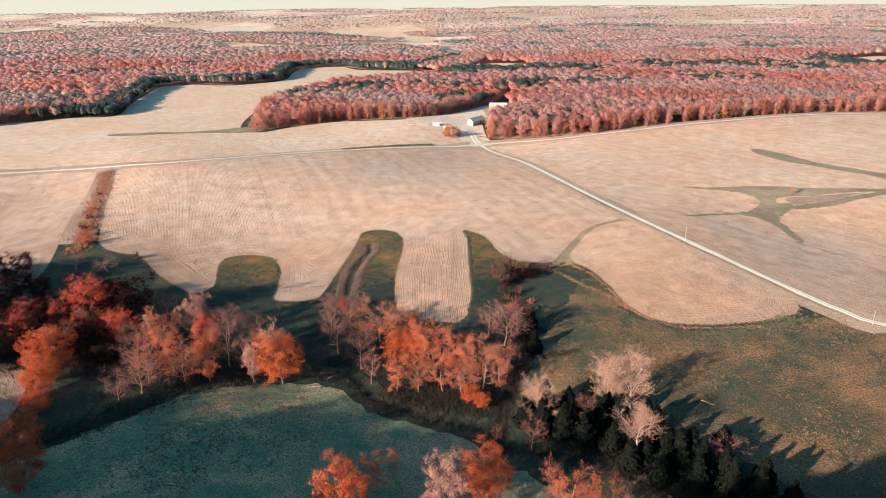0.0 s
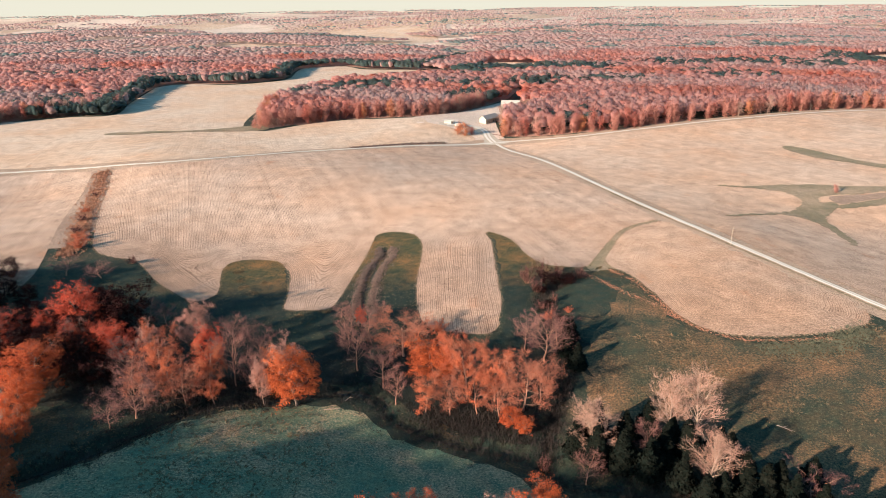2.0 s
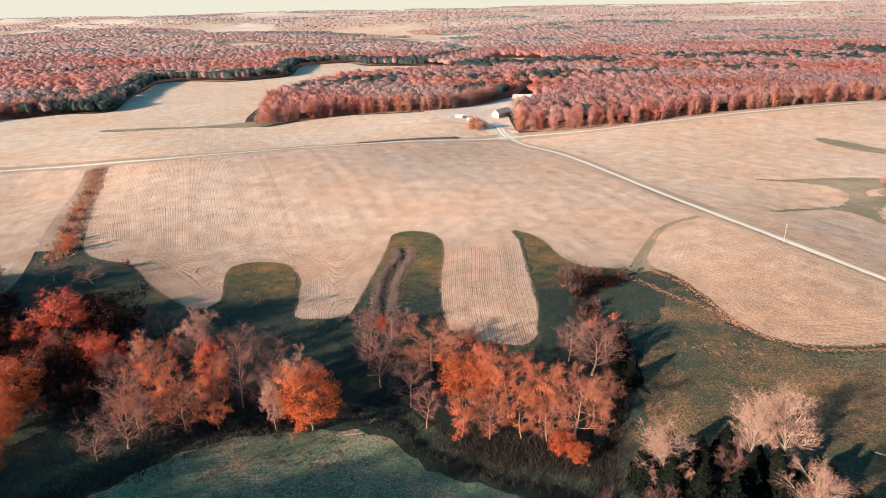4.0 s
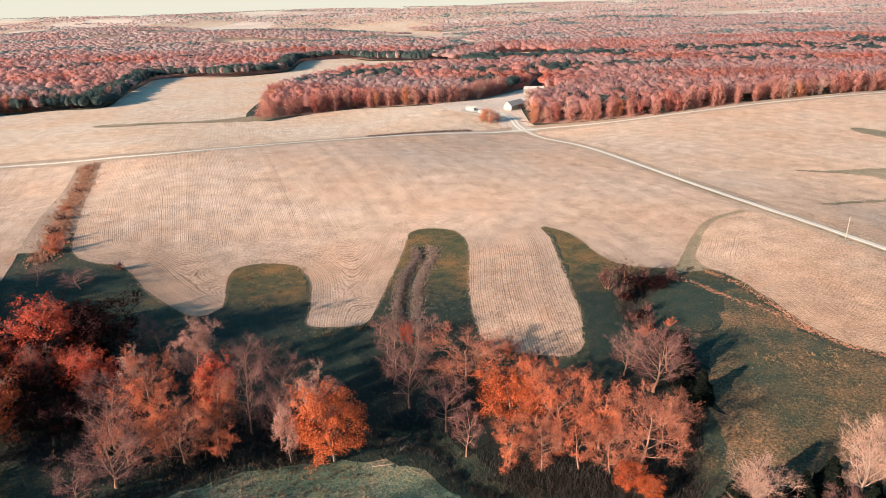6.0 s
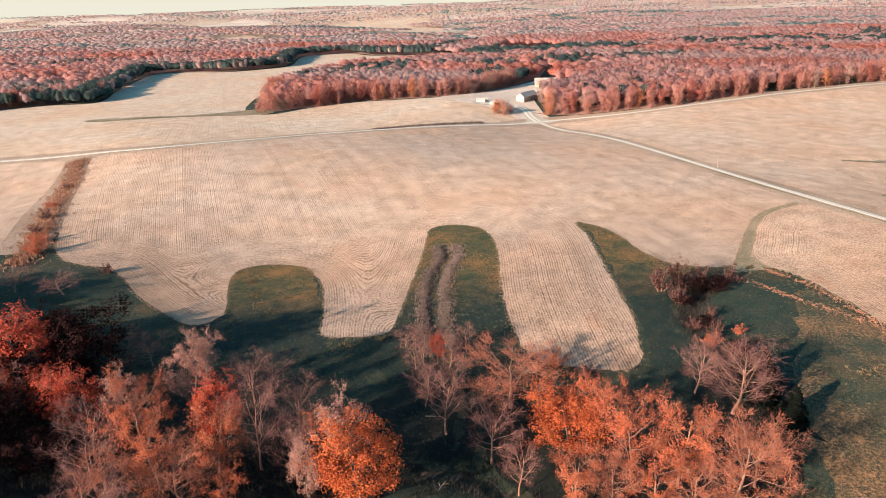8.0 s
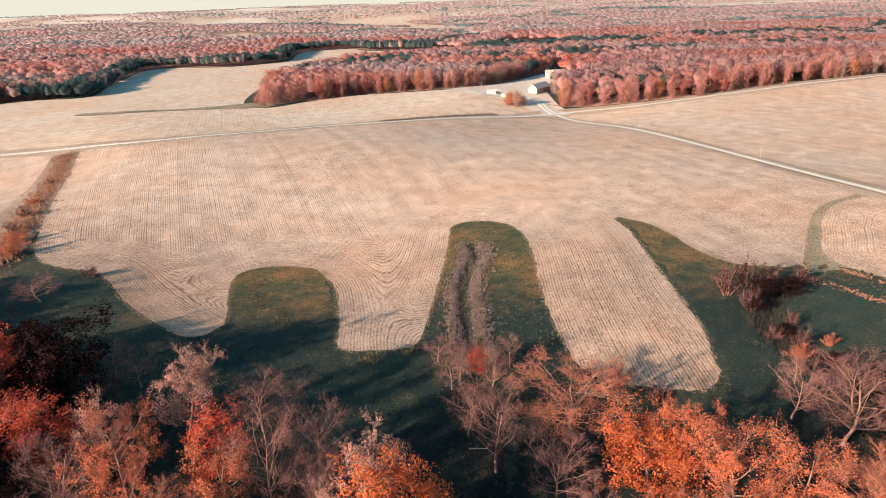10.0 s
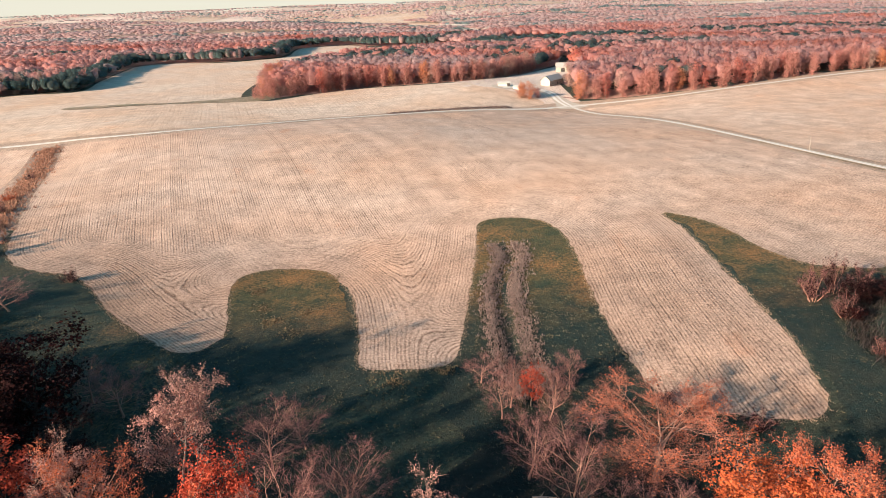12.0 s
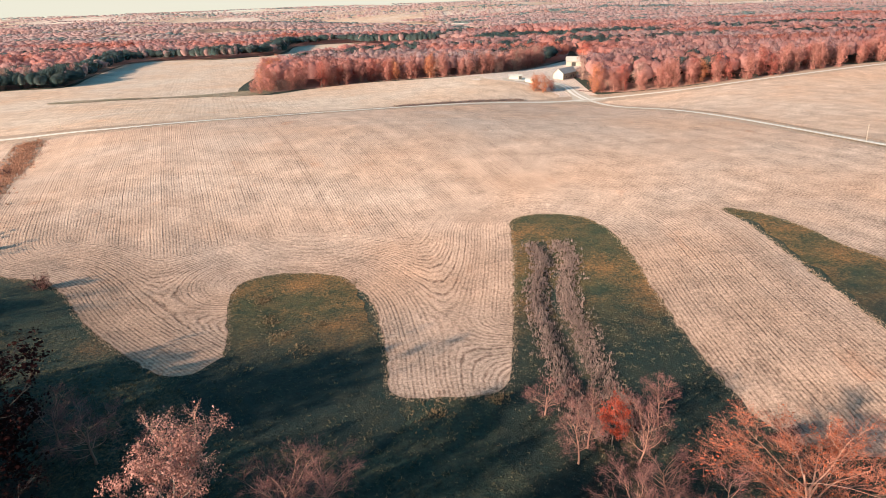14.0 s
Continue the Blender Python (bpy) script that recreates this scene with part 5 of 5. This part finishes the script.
# ---- grass, brush and straw ----
def tufts(name, where, tall, wide, blades, m, seed, label, category, blade=0.22):
    """Small clumps of upright blades, as one mesh."""
    rng = np.random.default_rng(seed)
    n = len(where)
    z = land(where[:, 0], where[:, 1])
    s = rng.uniform(0.5, 1.4, (n, 1, 1))
    foot = np.concatenate([where, z[:, None] + 0.02], 1)[:, None] + rng.normal(0, 0.35, (n, blades, 3)) * np.array([wide, wide, 0]) * s
    tip = foot + np.concatenate([rng.normal(0, 0.5, (n, blades, 2)) * wide, rng.uniform(0.5, 1.1, (n, blades, 1)) * tall], 2) * s
    a = rng.uniform(0, math.tau, (n, blades, 1))
    side = np.concatenate([np.cos(a), np.sin(a), 0 * a], 2) * wide * blade * s
    v = np.stack([foot - side, foot + side, tip], 2).reshape(-1, 3)
    f = np.arange(len(v)).reshape(-1, 3)
    return tagged(new(name, mesh_of(name, v, f, [m])), label, category, kind="stuff")


def scattered(x0, x1, y0, y1, n, seed):
    rng = np.random.default_rng(seed)
    return rng.uniform((x0, y0), (x1, y1), (n, 2))


_fields = [np.concatenate([_edge, smooth_line(ROAD_SIDE, 3)]), np.concatenate([_edge2, smooth_line([(165, 268), (153, 293), (137, 326), (125, 354)], 3)])]
_q = scattered(-150, 190, 95, 300, 150000, 51)
_q = _q[~inside(_q, _fields[0]) & ~inside(_q, _fields[1]) & (distance_to(_q, DIAGONAL_ROAD) > 6)]
_lush = waves(_q, 14, 52) + np.random.default_rng(53).normal(0, 0.8, len(_q))
tufts("tussocks", _q[_lush > 0.4], 0.26, 0.40, 6, M_TUSSOCK, 54, "coarse tussocks scattered over the pasture", "grass")
_q = scattered(-100, 20, 110, 205, 5200, 91)
_q = _q[waves(_q, 9, 92) + 0.6 * waves(_q, 30, 93) > 0.75]
tufts("dry_tussocks", _q, 0.42, 0.6, 8, M_DRYTUFT, 94, "rust and straw coloured clumps on the grazed knoll", "grass", 0.16)
_q = scattered(70, 190, 130, 245, 6000, 95)
_q = _q[~inside(_q, _fields[1]) & (waves(_q, 12, 96) + np.random.default_rng(97).normal(0, 0.5, len(_q)) > 0.6) & (distance_to(_q, DIAGONAL_ROAD) > 6)]
tufts("dry_tussocks", _q, 0.5, 0.8, 7, M_DRYTUFT, 98, "straw coloured clumps over the sloping pasture", "grass", 0.16)
_q = scattered(-140, 60, 240, 365, 20000, 55)
_q = _q[~inside(_q, _fields[0])]
tufts("waterway_tufts", _q, 0.2, 0.28, 4, M_TUSSOCK, 56, "rough grass tufts in the waterways", "grass")


def along(line, count, width, seed):
    rng = np.random.default_rng(seed)
    p = smooth_line(line, 2.0)
    return p[rng.integers(0, len(p), count)] + rng.normal(0, width, (count, 2))


tufts("bank_weeds", along([(69, 298), (75.6, 290), (81, 281), (86, 274), (92, 266), (97, 254)], 420, 0.9, 65), 0.3, 0.4, 6, M_WEED, 66, "rust red weeds along the bank below the stubble", "weeds")
tufts("straw_fringe", along(FIELD_EDGE + FIELD_EDGE_EAST, 26000, 0.55, 57), 0.24, 0.15, 3, M_STRAW, 58, "pale dry grass fringe round the stubble", "grass")
tufts("straw_fringe", along(EAST_EDGE, 6000, 0.5, 59), 0.2, 0.15, 4, M_STRAW, 60, "pale dry grass fringe round the east corner", "grass")
tufts("hedge_grass", along([(-243, 490), (-225, 446), (-205, 395), (-188, 352), (-180, 325)], 4200, 2.8, 61), 1.0, 0.6, 6, M_WEED, 62, "rusty weeds and brush of the hedgerow", "hedge")
tufts("edge_weeds", along([(82, 301), (90, 287), (94, 270), (98, 255), (106, 243), (120, 236), (146, 235)], 900, 0.7, 63), 0.35, 0.35, 6, M_WEED, 64, "rusty weeds below the field corner", "weeds")
tufts("corner_weeds", along([(122, 231), (134, 229), (148, 233), (160, 240)], 1500, 3.0, 99), 0.7, 0.6, 7, M_CORNER, 100, "grey-green rank weeds below the field corner", "weeds", 0.12)
tufts("gully_brush", np.concatenate([along([(x + s, y) for x, y in GULLY[:7]], 2600, 1.5, 65 + int(s)) for s in (-3.2, 3.2)]), 0.8, 0.42, 7, M_GULLY, 66, "dark dead weeds and brush in the gully", "brush", 0.12)
tufts("creek_brush", along(CREEK, 3600, 4.0, 67), 1.4, 1.2, 8, M_BRUSH, 68, "leafless brush along the creek with shade in its dark colour", "brush", 0.05)
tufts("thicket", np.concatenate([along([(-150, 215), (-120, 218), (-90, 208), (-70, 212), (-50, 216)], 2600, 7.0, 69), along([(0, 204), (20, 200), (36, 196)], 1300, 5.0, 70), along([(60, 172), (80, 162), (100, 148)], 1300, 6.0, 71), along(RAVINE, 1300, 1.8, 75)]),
      1.6, 1.4, 8, M_BRUSH, 72, "thicket of dead stems, coloured near black for the tree shade", "brush", 0.05)
tufts("roadside_weeds", along([(-70, 566), (-30, 583), (5, 598)], 1100, 1.3, 73), 0.9, 0.8, 7, M_GULLY, 74, "brown weeds beside the far road", "weeds")
tufts("straw_clumps", np.concatenate([np.array(q) + np.random.default_rng(80 + k).normal(0, s, (n, 2)) for k, (q, s, n) in enumerate([((-78, 304), 0.9, 90), ((-94, 318), 1.4, 150), ((-90, 307), 1.5, 110),
      ((-86, 300), 1.4, 90), ((-80, 292), 2.0, 70), ((-54, 268), 2.2, 120), ((-43, 271), 1.0, 80), ((-74, 326), 1.5, 70)])]), 0.4, 0.3, 5, M_DRYTUFT, 76, "clumps of tall pale grass in the waterway", "grass")


# ---- fallen wood ----
def fallen_branch(x, y, turn, length, seed):
    """A bleached fallen limb with two side branches, lying on the grass."""
    rng = np.random.default_rng(seed)
    ob = tagged(new("fallen_branch"), "bleached fallen tree limb lying on the grass", "branch", "fallen limbs by the creek")
    line = limb_line(rng, np.array([0, 0, 0.16]), np.array([1.0, 0, 0]), length, 6, 0.07, 0.0)
    line[:, 2] = 0.16
    v, f = tube(line, np.linspace(0.17, 0.05, 7), 6)
    part("trunk", mesh_of("trunk", v, f, [M_BARK_PALE]), ob)
    for i, s in ((2, 1), (4, -1)):
        side = limb_line(rng, line[i], np.array([0.7, 0.7 * s, 0.12]), length * 0.35, 4, 0.12, 0.02)
        v, f = tube(side, np.linspace(0.08, 0.02, 5), 5)
        part("side_branch", mesh_of("side_branch", v, f, [M_BARK_PALE]), ob)
    ob.matrix_basis = pose(x, y, height(x, y), 0, 0, turn)


for _k, (_x, _y, _a, _l) in enumerate([(-33, 206, 10, 5.5), (-66, 202, -20, 3.5), (-30, 236, 5, 4.0), (106, 190, -35, 5.0), (-27, 212, 60, 3.5)]):
    fallen_branch(_x, _y, _a, _l, 200 + _k)
